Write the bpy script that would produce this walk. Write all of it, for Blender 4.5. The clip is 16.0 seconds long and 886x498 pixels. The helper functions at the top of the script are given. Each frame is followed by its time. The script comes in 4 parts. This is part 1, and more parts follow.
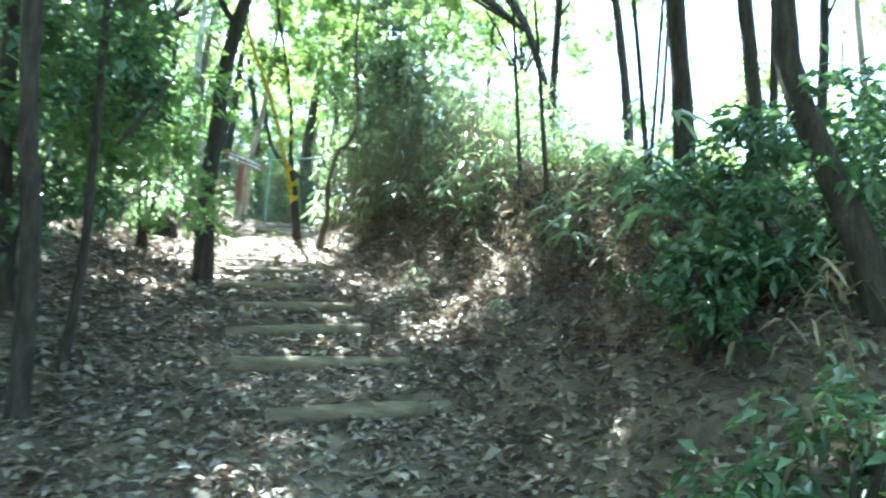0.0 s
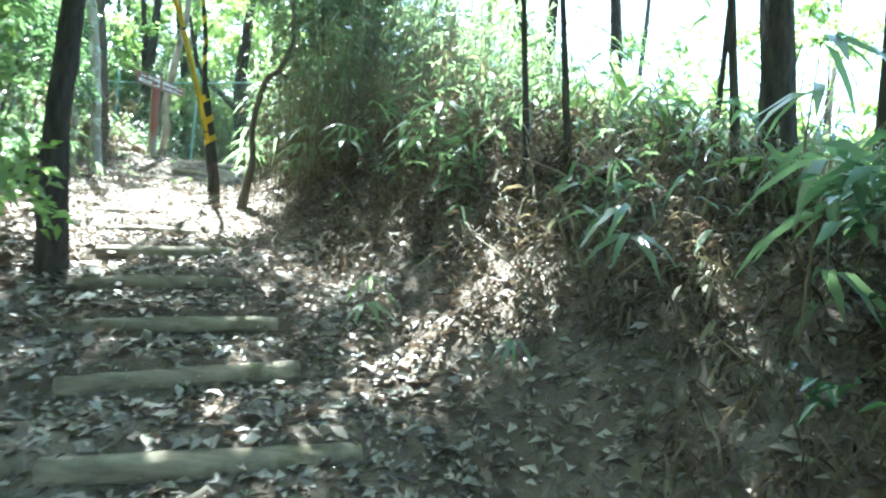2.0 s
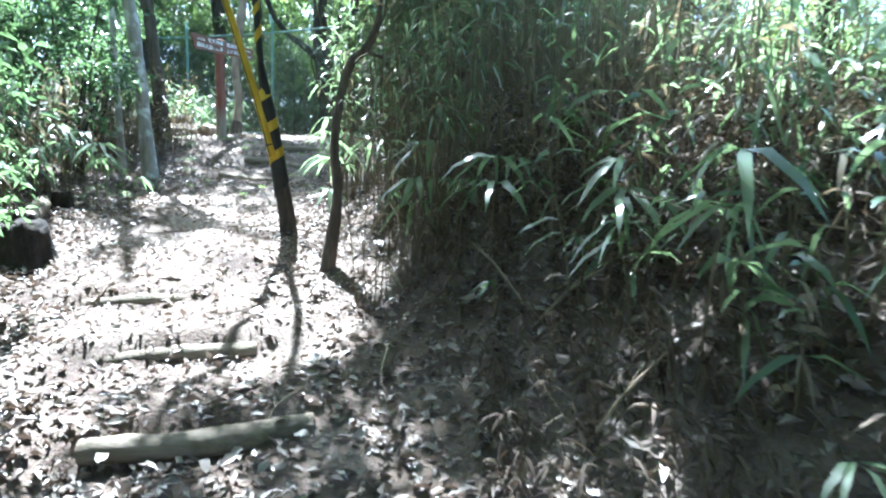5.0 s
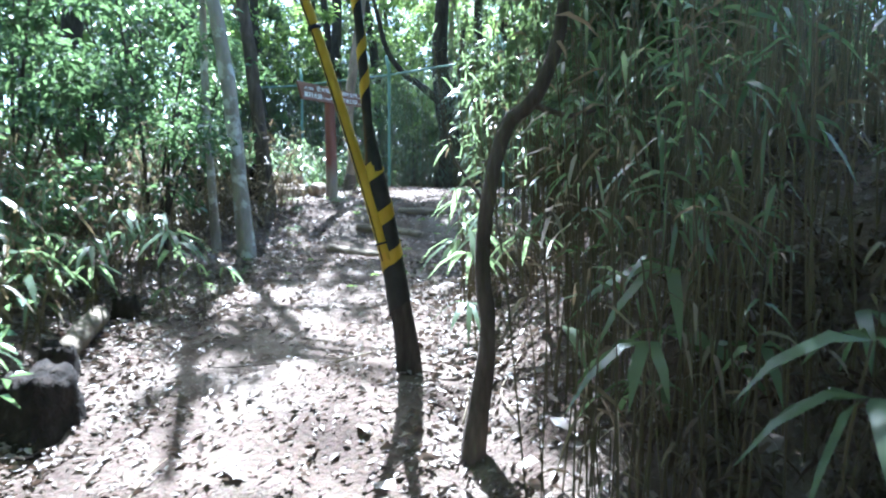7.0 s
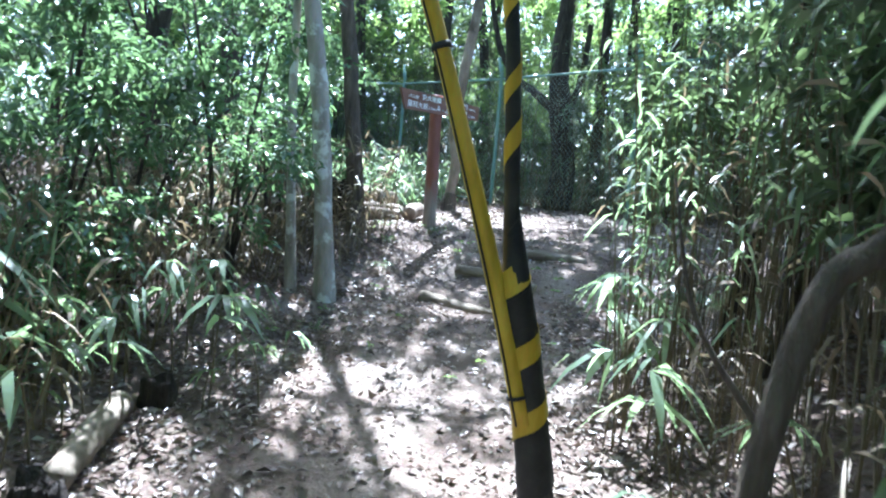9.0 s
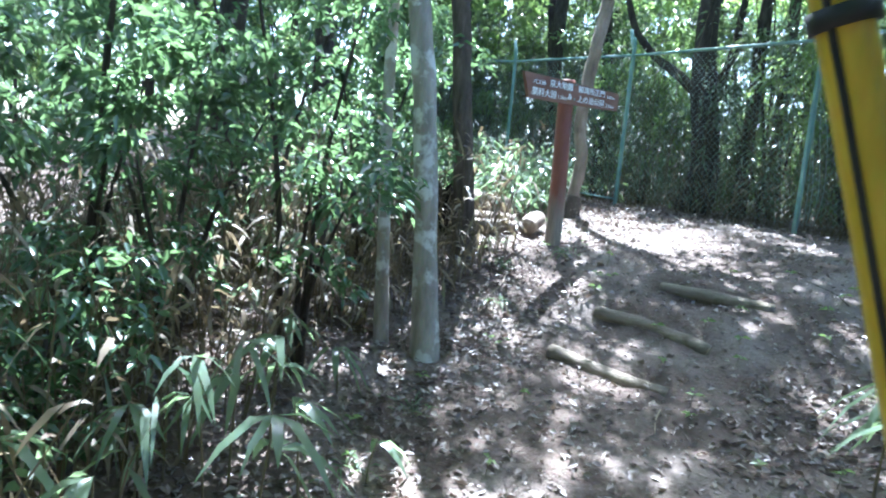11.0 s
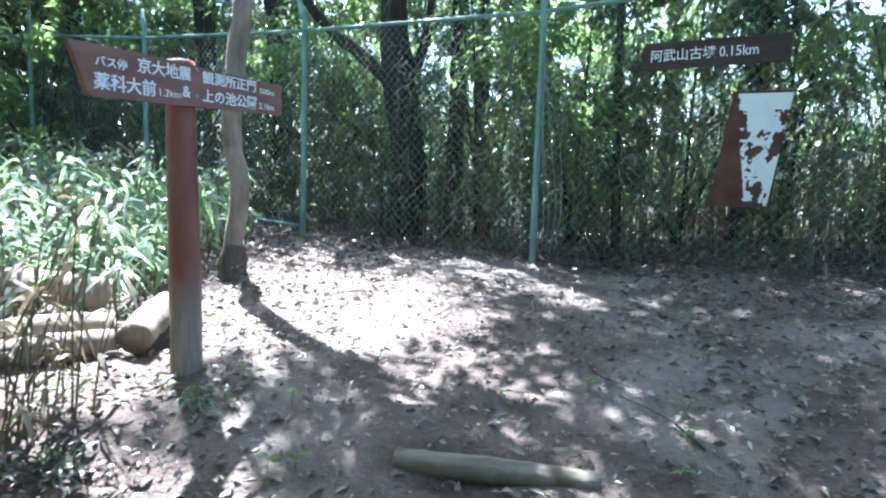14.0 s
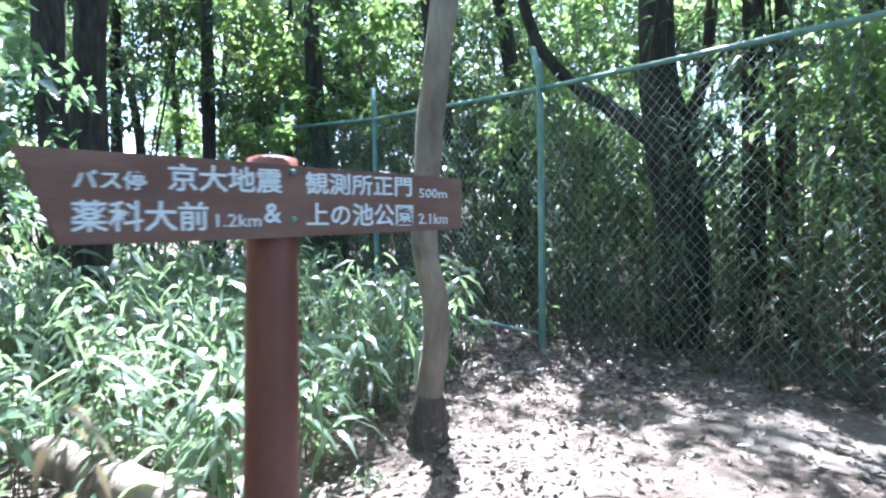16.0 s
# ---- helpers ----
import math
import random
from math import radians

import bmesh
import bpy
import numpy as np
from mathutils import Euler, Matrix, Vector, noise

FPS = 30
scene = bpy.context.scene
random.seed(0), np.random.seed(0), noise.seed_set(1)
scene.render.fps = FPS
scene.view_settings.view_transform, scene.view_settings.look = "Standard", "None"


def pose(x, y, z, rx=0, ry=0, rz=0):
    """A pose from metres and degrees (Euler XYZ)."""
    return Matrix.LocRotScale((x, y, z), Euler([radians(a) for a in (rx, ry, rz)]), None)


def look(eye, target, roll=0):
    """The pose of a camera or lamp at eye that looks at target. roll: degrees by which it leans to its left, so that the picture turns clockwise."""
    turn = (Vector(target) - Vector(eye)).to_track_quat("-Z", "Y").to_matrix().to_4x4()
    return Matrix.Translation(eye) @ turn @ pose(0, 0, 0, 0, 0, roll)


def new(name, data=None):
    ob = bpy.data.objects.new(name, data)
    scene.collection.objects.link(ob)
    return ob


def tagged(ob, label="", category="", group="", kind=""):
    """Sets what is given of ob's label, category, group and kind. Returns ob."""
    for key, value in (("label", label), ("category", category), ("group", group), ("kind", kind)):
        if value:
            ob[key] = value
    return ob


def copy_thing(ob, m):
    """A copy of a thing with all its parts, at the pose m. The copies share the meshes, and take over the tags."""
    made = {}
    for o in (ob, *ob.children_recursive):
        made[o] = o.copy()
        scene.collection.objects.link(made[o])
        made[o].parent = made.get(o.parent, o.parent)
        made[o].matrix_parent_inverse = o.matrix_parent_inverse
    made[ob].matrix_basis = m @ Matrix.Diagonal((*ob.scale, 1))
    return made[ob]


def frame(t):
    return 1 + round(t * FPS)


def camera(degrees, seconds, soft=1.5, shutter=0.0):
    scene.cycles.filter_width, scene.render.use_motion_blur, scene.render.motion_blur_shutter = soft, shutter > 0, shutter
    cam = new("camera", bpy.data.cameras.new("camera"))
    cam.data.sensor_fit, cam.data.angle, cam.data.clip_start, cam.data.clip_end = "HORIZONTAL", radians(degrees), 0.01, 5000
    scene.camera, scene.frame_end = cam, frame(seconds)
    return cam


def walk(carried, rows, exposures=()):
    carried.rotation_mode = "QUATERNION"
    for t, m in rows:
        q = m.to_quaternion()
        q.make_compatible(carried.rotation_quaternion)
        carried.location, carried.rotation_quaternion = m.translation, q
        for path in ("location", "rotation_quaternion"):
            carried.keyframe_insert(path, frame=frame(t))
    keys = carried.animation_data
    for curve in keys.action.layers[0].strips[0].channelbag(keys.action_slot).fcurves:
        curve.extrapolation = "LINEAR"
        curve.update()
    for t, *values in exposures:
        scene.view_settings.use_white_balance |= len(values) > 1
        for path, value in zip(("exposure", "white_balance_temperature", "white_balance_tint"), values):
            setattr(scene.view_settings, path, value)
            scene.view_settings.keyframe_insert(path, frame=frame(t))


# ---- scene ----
cam = camera(67.0, 16.0, 2.1, 0.3)
PATH = [
    (0, (0.011, -0.051, 1.29), (0.012, 1.933, 1.549), 4.3),
    (0.5, (-0.021, 0.277, 1.412), (0.201, 2.25, 1.65), 5.7),
    (1, (-0.013, 0.78, 1.562), (0.107, 2.767, 1.754), 5.3),
    (1.5, (-0.167, 1.252, 1.648), (-0.179, 3.246, 1.807), 4.8),
    (2, (-0.12, 1.656, 1.814), (0.048, 3.648, 1.876), 5.0),
    (2.5, (0.04, 2.121, 2.0), (0.173, 4.117, 2.02), 2.0),
    (3, (0.026, 2.305, 2.118), (-0.03, 4.304, 2.127), 0.3),
    (3.5, (-0.202, 2.779, 2.217), (-0.2, 4.779, 2.232), 2.5),
    (3.7, (-0.266, 2.913, 2.304), (-0.257, 4.912, 2.28), 3.3),
    (5.8, (-0.632, 4.535, 2.846), (-0.962, 6.495, 2.628), -2.2),
    (6, (-0.496, 4.685, 2.858), (-0.936, 6.625, 2.648), -2.6),
    (6.5, (-0.677, 4.995, 2.975), (-1.281, 6.894, 2.809), -2.9),
    (7, (-1.01, 5.401, 3.098), (-1.455, 7.347, 2.976), 0.1),
    (7.5, (-1.047, 5.634, 3.171), (-1.495, 7.575, 2.991), 2.0),
    (8, (-1.043, 5.957, 3.279), (-1.691, 7.84, 3.09), 0.8),
    (8.5, (-1.29, 6.229, 3.323), (-1.982, 8.101, 3.205), 1.8),
    (9, (-1.544, 6.461, 3.477), (-2.229, 8.334, 3.326), 4.7),
    (9.5, (-1.629, 6.872, 3.561), (-2.392, 8.715, 3.408), 2.1),
    (9.7, (-1.703, 6.948, 3.613), (-2.555, 8.751, 3.46), 2.1),
    (11.8, (-2.53, 8.018, 3.823), (-3.396, 9.795, 3.517), 7.2),
    (12, (-2.587, 8.144, 3.866), (-3.326, 9.978, 3.565), 7.4),
    (12.5, (-2.621, 8.461, 3.906), (-2.997, 10.408, 3.644), 6.6),
    (13, (-2.657, 8.987, 4.016), (-3.112, 10.926, 3.838), 2.2),
    (13.5, (-2.737, 9.414, 4.046), (-3.035, 11.391, 4.012), 1.0),
    (14, (-2.757, 9.88, 4.052), (-2.85, 11.864, 3.823), 1.9),
    (14.5, (-2.758, 10.333, 4.156), (-3.008, 12.303, 3.917), 0.6),
    (15, (-2.995, 10.674, 4.239), (-3.379, 12.634, 4.125), 1.6),
    (15.5, (-3.067, 10.891, 4.321), (-3.717, 12.78, 4.22), 1.4),
    (16, (-2.963, 11.397, 4.304), (-3.811, 13.207, 4.238), -0.9),
]
exposures_at = [(0.0, 3.92, 5350, -9), (3.5, 4.0, 5150, -4), (6.0, 3.08, 4880, 8), (9.5, 3.12, 4920, 10), (12.0, 3.27, 4880, 9), (16.0, 3.18, 5020, 11)]
walk(cam, [(t, look(eye, target, roll)) for t, eye, target, roll in PATH], exposures_at)

# ---- light ----
SUN_EL, SUN_AZ = radians(59), radians(-30)      # azimuth from +y towards +x
world = bpy.data.worlds.new("sky")
scene.world = world
world.use_nodes = True
wn = world.node_tree.nodes
sky = wn.new("ShaderNodeTexSky")
sky.sky_type, sky.sun_disc = "NISHITA", False
sky.sun_elevation, sky.sun_rotation = SUN_EL, SUN_AZ
sky.air_density, sky.dust_density = 1.0, 2.5
wn["Background"].inputs["Strength"].default_value = 0.105
world.node_tree.links.new(sky.outputs[0], wn["Background"].inputs["Color"])
sun = new("sun", bpy.data.lights.new("sun", "SUN"))
sun.data.energy, sun.data.angle, sun.data.color = 5.0, radians(0.55), (1.0, 0.95, 0.86)
sun_from = Vector((math.sin(SUN_AZ) * math.cos(SUN_EL), math.cos(SUN_AZ) * math.cos(SUN_EL), math.sin(SUN_EL)))
sun.matrix_world = look(sun_from * 60, (0, 0, 0))

rng = np.random.default_rng(7)


# ---- materials ----
def material(name, rough=0.8, spec=0.3, metal=0.0):
    m = bpy.data.materials.new(name)
    m.use_nodes = True
    b = m.node_tree.nodes["Principled BSDF"]
    b.inputs["Roughness"].default_value = rough
    b.inputs["Specular IOR Level"].default_value = spec
    b.inputs["Metallic"].default_value = metal
    return m, m.node_tree.nodes, m.node_tree.links, b


def ramp(nodes, stops):
    r = nodes.new("ShaderNodeValToRGB")
    while len(r.color_ramp.elements) < len(stops):
        r.color_ramp.elements.new(0.5)
    for e, (p, c) in zip(r.color_ramp.elements, stops):
        e.position, e.color = p, (*c, 1)
    return r


def noise_node(nodes, links, scale, detail=6, stretch=(1, 1, 1), rough=0.6):
    co = nodes.new("ShaderNodeTexCoord")
    mp = nodes.new("ShaderNodeMapping")
    mp.inputs["Scale"].default_value = stretch
    n = nodes.new("ShaderNodeTexNoise")
    n.inputs["Scale"].default_value, n.inputs["Detail"].default_value = scale, detail
    n.inputs["Roughness"].default_value = rough
    links.new(co.outputs["Object"], mp.inputs[0])
    links.new(mp.outputs[0], n.inputs[0])
    return n


def mixed(nodes, links, a, b, fac, mode="MIX"):
    mx = nodes.new("ShaderNodeMix")
    mx.data_type, mx.blend_type = "RGBA", mode
    for value, socket in ((fac, mx.inputs[0]), (a, mx.inputs[6]), (b, mx.inputs[7])):
        if isinstance(value, (int, float)):
            socket.default_value = value
        elif isinstance(value, tuple):
            socket.default_value = (*value, 1)
        else:
            links.new(value, socket)
    return mx.outputs[2]


def bumped(nodes, links, shader, height, strength, distance=0.01):
    bp = nodes.new("ShaderNodeBump")
    bp.inputs["Strength"].default_value, bp.inputs["Distance"].default_value = strength, distance
    links.new(height, bp.inputs["Height"])
    links.new(bp.outputs[0], shader.inputs["Normal"])


def rough_matter(name, stops, scale=6, stretch=(1, 1, 1), fine=60, rough=0.85, bump=0.5, dist=0.01, patches=None):
    """Earth, bark, wood, paint: coarse and fine noise over a colour ramp, with relief."""
    m, n, l, b = material(name, rough, 0.25)
    big = noise_node(n, l, scale, 7, stretch)
    small = noise_node(n, l, fine, 4, stretch)
    r = ramp(n, stops)
    l.new(big.outputs[0], r.inputs[0])
    colour = mixed(n, l, r.outputs[0], small.outputs["Color"], 0.22, "OVERLAY")
    if patches:
        tone, low, high, size = patches
        spot = noise_node(n, l, size, 5)
        pr = ramp(n, [(low, (0, 0, 0)), (high, (1, 1, 1))])
        l.new(spot.outputs[0], pr.inputs[0])
        colour = mixed(n, l, colour, tone, pr.outputs[0])
    l.new(colour, b.inputs["Base Color"])
    add = n.new("ShaderNodeMath")
    add.operation = "MULTIPLY_ADD"
    l.new(big.outputs[0], add.inputs[0])
    add.inputs[1].default_value = 2.0
    l.new(small.outputs[0], add.inputs[2])
    bumped(n, l, b, add.outputs[0], bump, dist)
    return m


def leaf_matter(name, tones, through_tone, clear=0.45, rough=0.4, spec=0.5):
    """Leaves: a tone for each leaf, gloss on the skin and light that comes through."""
    m, n, l, b = material(name, rough, spec)
    geo = n.new("ShaderNodeNewGeometry")
    r = ramp(n, [(i / max(1, len(tones) - 1), c) for i, c in enumerate(tones)])
    l.new(geo.outputs["Random Per Island"], r.inputs[0])
    blot = noise_node(n, l, 35, 3)
    col = mixed(n, l, r.outputs[0], blot.outputs["Color"], 0.18, "OVERLAY")
    l.new(col, b.inputs["Base Color"])
    tr = n.new("ShaderNodeBsdfTranslucent")
    l.new(mixed(n, l, col, through_tone, 0.65), tr.inputs[0])
    ms = n.new("ShaderNodeMixShader")
    ms.inputs[0].default_value = clear
    l.new(b.outputs[0], ms.inputs[1])
    l.new(tr.outputs[0], ms.inputs[2])
    l.new(ms.outputs[0], n["Material Output"].inputs[0])
    return m


EARTH = rough_matter("earth", [(0.25, (0.052, 0.037, 0.029)), (0.5, (0.106, 0.079, 0.062)), (0.75, (0.172, 0.135, 0.11))], 3, fine=45, rough=0.95, bump=0.9, dist=0.02,
                     patches=((0.2, 0.166, 0.14), 0.5, 0.7, 1.3))
BARK_DARK = rough_matter("dark_bark", [(0.3, (0.025, 0.02, 0.017)), (0.55, (0.06, 0.05, 0.042)), (0.8, (0.11, 0.095, 0.08))], 9, (3, 3, 0.7), 60, 0.9, 1.0, 0.015)
BARK_MID = rough_matter("brown_bark", [(0.3, (0.05, 0.04, 0.032)), (0.55, (0.11, 0.088, 0.07)), (0.8, (0.19, 0.16, 0.13))], 8, (3, 3, 0.7), 60, 0.9, 0.8, 0.012)
BARK_GREY = rough_matter("grey_bark", [(0.3, (0.2, 0.18, 0.155)), (0.55, (0.34, 0.315, 0.28)), (0.8, (0.48, 0.45, 0.41))], 6, (2, 2, 0.6), 50, 0.85, 0.5, 0.006,
                         ((0.62, 0.63, 0.6), 0.53, 0.6, 5))
BARK_TAN = rough_matter("tan_bark", [(0.3, (0.13, 0.1, 0.075)), (0.55, (0.26, 0.21, 0.16)), (0.8, (0.38, 0.32, 0.26))], 5, (2, 2, 0.6), 50, 0.85, 0.6, 0.008,
                        ((0.09, 0.07, 0.05), 0.55, 0.7, 4))
LOG_WOOD = rough_matter("weathered_log", [(0.3, (0.11, 0.088, 0.064)), (0.55, (0.24, 0.2, 0.15)), (0.8, (0.38, 0.325, 0.255))], 4, (0.5, 4, 4), 60, 0.85, 0.8, 0.008,
                        ((0.12, 0.1, 0.065), 0.55, 0.7, 6))
END_WOOD = rough_matter("sawn_wood_end", [(0.3, (0.16, 0.12, 0.08)), (0.55, (0.3, 0.24, 0.17)), (0.8, (0.42, 0.35, 0.26))], 14, (1, 1, 1), 90, 0.85, 0.6, 0.004)
STUMP_WOOD = rough_matter("rotten_wood", [(0.3, (0.012, 0.01, 0.009)), (0.55, (0.03, 0.024, 0.02)), (0.8, (0.075, 0.058, 0.045))], 8, (2, 2, 0.8), 50, 0.95, 1.0, 0.02)
def worn_post():
    """Red-brown paint that has come off the post's foot in a ragged line."""
    m = rough_matter("worn_post_paint", [(0.25, (0.14, 0.052, 0.035)), (0.5, (0.205, 0.08, 0.055)), (0.8, (0.29, 0.135, 0.095))], 4, (2, 2, 0.5), 70, 0.45, 0.35, 0.004)
    n, l = m.node_tree.nodes, m.node_tree.links
    b = n["Principled BSDF"]
    paint = b.inputs["Base Color"].links[0].from_socket
    grain = noise_node(n, l, 7, 6, (4, 4, 0.5))
    wood = ramp(n, [(0.3, (0.12, 0.1, 0.08)), (0.55, (0.25, 0.21, 0.17)), (0.8, (0.36, 0.31, 0.26))])
    l.new(grain.outputs[0], wood.inputs[0])
    co = n.new("ShaderNodeTexCoord")
    sep = n.new("ShaderNodeSeparateXYZ")
    l.new(co.outputs["Object"], sep.inputs[0])
    add = n.new("ShaderNodeMath")
    add.operation = "MULTIPLY_ADD"
    l.new(grain.outputs[0], add.inputs[0])
    add.inputs[1].default_value = 0.55
    l.new(sep.outputs["Z"], add.inputs[2])
    edge = ramp(n, [(0.5, (0, 0, 0)), (0.72, (1, 1, 1))])
    l.new(add.outputs[0], edge.inputs[0])
    l.new(mixed(n, l, wood.outputs[0], paint, edge.outputs[0]), b.inputs["Base Color"])
    return m


POST_WORN = worn_post()
BOARD_PAINT = rough_matter("brown_board_paint", [(0.25, (0.145, 0.075, 0.052)), (0.5, (0.2, 0.105, 0.073)), (0.8, (0.27, 0.155, 0.115))], 5, (0.6, 2, 3), 70, 0.6, 0.3, 0.003)
DARK_BOARD = rough_matter("dark_board_paint", [(0.25, (0.035, 0.022, 0.018)), (0.5, (0.06, 0.038, 0.03)), (0.8, (0.1, 0.065, 0.05))], 5, (0.6, 2, 3), 70, 0.6, 0.3, 0.003)
RUST_BOARD = rough_matter("rusty_board", [(0.25, (0.07, 0.03, 0.02)), (0.5, (0.11, 0.05, 0.036)), (0.8, (0.17, 0.085, 0.06))], 6, (1, 1, 1), 70, 0.75, 0.4, 0.003)
WHITE_PAINT = rough_matter("white_paint", [(0.2, (0.72, 0.72, 0.7)), (0.5, (0.83, 0.83, 0.81)), (0.8, (0.88, 0.88, 0.86))], 9, (1, 1, 1), 90, 0.6, 0.15, 0.002)
FENCE_PAINT = rough_matter("green_fence_paint", [(0.25, (0.12, 0.2, 0.175)), (0.5, (0.2, 0.31, 0.275)), (0.8, (0.33, 0.42, 0.385))], 7, (1, 1, 0.5), 60, 0.45, 0.2, 0.002)
WIRE = rough_matter("fence_wire", [(0.3, (0.19, 0.25, 0.22)), (0.7, (0.31, 0.37, 0.33))], 20, (1, 1, 1), 80, 0.5, 0.1, 0.001)
YELLOW = rough_matter("yellow_plastic", [(0.25, (0.3, 0.2, 0.012)), (0.5, (0.44, 0.3, 0.02)), (0.8, (0.56, 0.4, 0.05))], 6, (2, 2, 0.5), 80, 0.4, 0.15, 0.002)
BLACK = rough_matter("black_tape", [(0.3, (0.012, 0.012, 0.012)), (0.7, (0.035, 0.033, 0.03))], 10, (1, 1, 1), 80, 0.5, 0.3, 0.003)
CANE = rough_matter("bamboo_cane", [(0.25, (0.06, 0.06, 0.028)), (0.5, (0.13, 0.105, 0.06)), (0.8, (0.24, 0.19, 0.12))], 2.5, (1, 1, 0.6), 40, 0.5, 0.2, 0.002)
DRY_CANE = rough_matter("dry_cane", [(0.25, (0.14, 0.11, 0.07)), (0.5, (0.26, 0.21, 0.14)), (0.8, (0.38, 0.32, 0.23))], 4, (1, 1, 1), 60, 0.6, 0.3, 0.002)

LEAF_DARK = leaf_matter("evergreen_leaf", [(0.035, 0.066, 0.042), (0.05, 0.092, 0.055), (0.07, 0.122, 0.07), (0.1, 0.155, 0.09)], (0.24, 0.38, 0.13), 0.36, 0.22, 1.0)
LEAF_LIGHT = leaf_matter("canopy_leaf", [(0.05, 0.092, 0.038), (0.08, 0.135, 0.055), (0.115, 0.175, 0.07), (0.165, 0.225, 0.1)], (0.36, 0.5, 0.13), 0.58, 0.35, 0.5)
LEAF_BAMBOO = leaf_matter("bamboo_leaf", [(0.07, 0.11, 0.065), (0.1, 0.15, 0.092), (0.14, 0.19, 0.125), (0.19, 0.225, 0.165)], (0.29, 0.4, 0.16), 0.53, 0.26, 0.9)
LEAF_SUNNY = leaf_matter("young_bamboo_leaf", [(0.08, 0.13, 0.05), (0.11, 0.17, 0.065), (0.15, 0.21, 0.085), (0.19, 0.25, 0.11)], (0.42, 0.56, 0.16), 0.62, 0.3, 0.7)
LEAF_FENCE = leaf_matter("brush_leaf", [(0.04, 0.058, 0.038), (0.06, 0.088, 0.055), (0.085, 0.118, 0.07), (0.115, 0.145, 0.09)], (0.24, 0.34, 0.11), 0.33, 0.3, 0.6)
LEAF_TAN = leaf_matter("withered_leaf", [(0.1, 0.078, 0.05), (0.19, 0.15, 0.1), (0.28, 0.23, 0.16), (0.15, 0.14, 0.08)], (0.33, 0.25, 0.13), 0.25, 0.55, 0.4)
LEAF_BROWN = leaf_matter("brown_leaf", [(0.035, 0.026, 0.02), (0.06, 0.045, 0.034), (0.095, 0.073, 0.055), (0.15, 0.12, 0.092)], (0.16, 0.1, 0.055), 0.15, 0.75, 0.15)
LITTER = leaf_matter("dead_leaf", [(0.075, 0.057, 0.045), (0.12, 0.093, 0.074), (0.17, 0.135, 0.11), (0.22, 0.18, 0.15), (0.3, 0.265, 0.23)], (0.25, 0.16, 0.1), 0.1, 0.42, 0.6)


# ---- the lie of the land ----
def smooth(a, b, x):
    t = np.clip((x - a) / (b - a), 0, 1)
    return t * t * (3 - 2 * t)


RISE_Y = [-400, -40, -10, 0, 2.8, 4.05, 5.5, 8.2, 10.3, 11.15, 12.1, 14, 16.5, 22, 40, 120, 400]
RISE_Z = [-12, -7, -2.6, -0.22, 0.66, 1.07, 1.57, 2.33, 2.62, 2.69, 3.14, 3.33, 3.42, 3.3, 1.5, -3, -8]
TRAIL_Y = [-10, 0, 3, 4.1, 5.5, 7, 8.3, 10.5, 12, 14, 40]
TRAIL_X = [0.2, -0.1, -0.45, -0.7, -1.25, -1.9, -2.5, -3, -2.7, -2.6, -2.6]
LOGS = [(-0.80, 3.35, 0.11, 3.61), (-1.19, 3.98, -0.15, 4.18), (-1.39, 4.48, -0.47, 4.77), (-1.59, 5.00, -0.65, 5.22),
        (-1.82, 5.54, -0.96, 5.74), (-1.96, 6.13, -1.17, 6.35), (-2.30, 6.72, -1.58, 6.91), (-2.62, 7.26, -2.08, 7.38),
        (-3.42, 11.20, -2.72, 11.02), (-3.30, 11.66, -2.60, 11.50), (-3.00, 12.08, -2.32, 12.02)]


def trail_x(y):
    return sum(np.interp(y + o, TRAIL_Y, TRAIL_X) for o in (-0.5, 0, 0.5)) / 3


def slope(x, y):
    x, y = np.asarray(x, float), np.asarray(y, float)
    z = sum(np.interp(y + o, RISE_Y, RISE_Z) for o in (-0.4, -0.2, 0, 0.2, 0.4)) / 5
    d = x - trail_x(y)
    up = 1 - 0.85 * smooth(8.2, 11.5, y)
    z = z + (1.0 * smooth(0.75, 2.3, d) - 0.9 * smooth(2.6, 8, d) - 1.5 * smooth(8, 30, d)) * up
    return z + 0.25 * smooth(0.8, 2.2, -d) * (1 - smooth(11, 13, y)) + 0.5 * smooth(2, 8, -d) - 1.2 * smooth(8, 30, -d)


def ground_z(x, y):
    """The ground with a tread behind each log and a small drop before it."""
    x, y = np.asarray(x, float), np.asarray(y, float)
    z = slope(x, y)
    for ax, ay, bx, by in LOGS:
        length = math.hypot(bx - ax, by - ay)
        ux, uy = (bx - ax) / length, (by - ay) / length
        along = (x - ax) * ux + (y - ay) * uy
        off = -(x - ax) * uy + (y - ay) * ux
        band = smooth(-0.2, 0.02, along) * (1 - smooth(length - 0.02, length + 0.2, along))
        z = z + band * np.where(np.abs(off) < 0.32, np.clip(off / 0.05, -1, 1) * 0.053 * (1 - np.abs(off) / 0.32), 0)
    bumps = 0.02 * np.sin(3.1 * x + 1.3 * y) * np.sin(2.7 * y - 0.8 * x) + 0.012 * np.sin(9.3 * x - 4 * y) * np.sin(7.9 * y + 3 * x)
    return z + bumps


def gz(x, y):
    return float(ground_z(x, y))


# ---- builders ----
def mesh_object(name, verts, faces, mat, parent=None, label="", shade=False):
    me = bpy.data.meshes.new(name)
    me.from_pydata([tuple(v) for v in verts], [], faces)
    me.materials.append(mat)
    if shade:
        me.polygons.foreach_set("use_smooth", np.ones(len(me.polygons), bool))
    ob = new(name, me)
    if parent:
        ob.parent = parent
    if label:
        tagged(ob, label)
    return ob


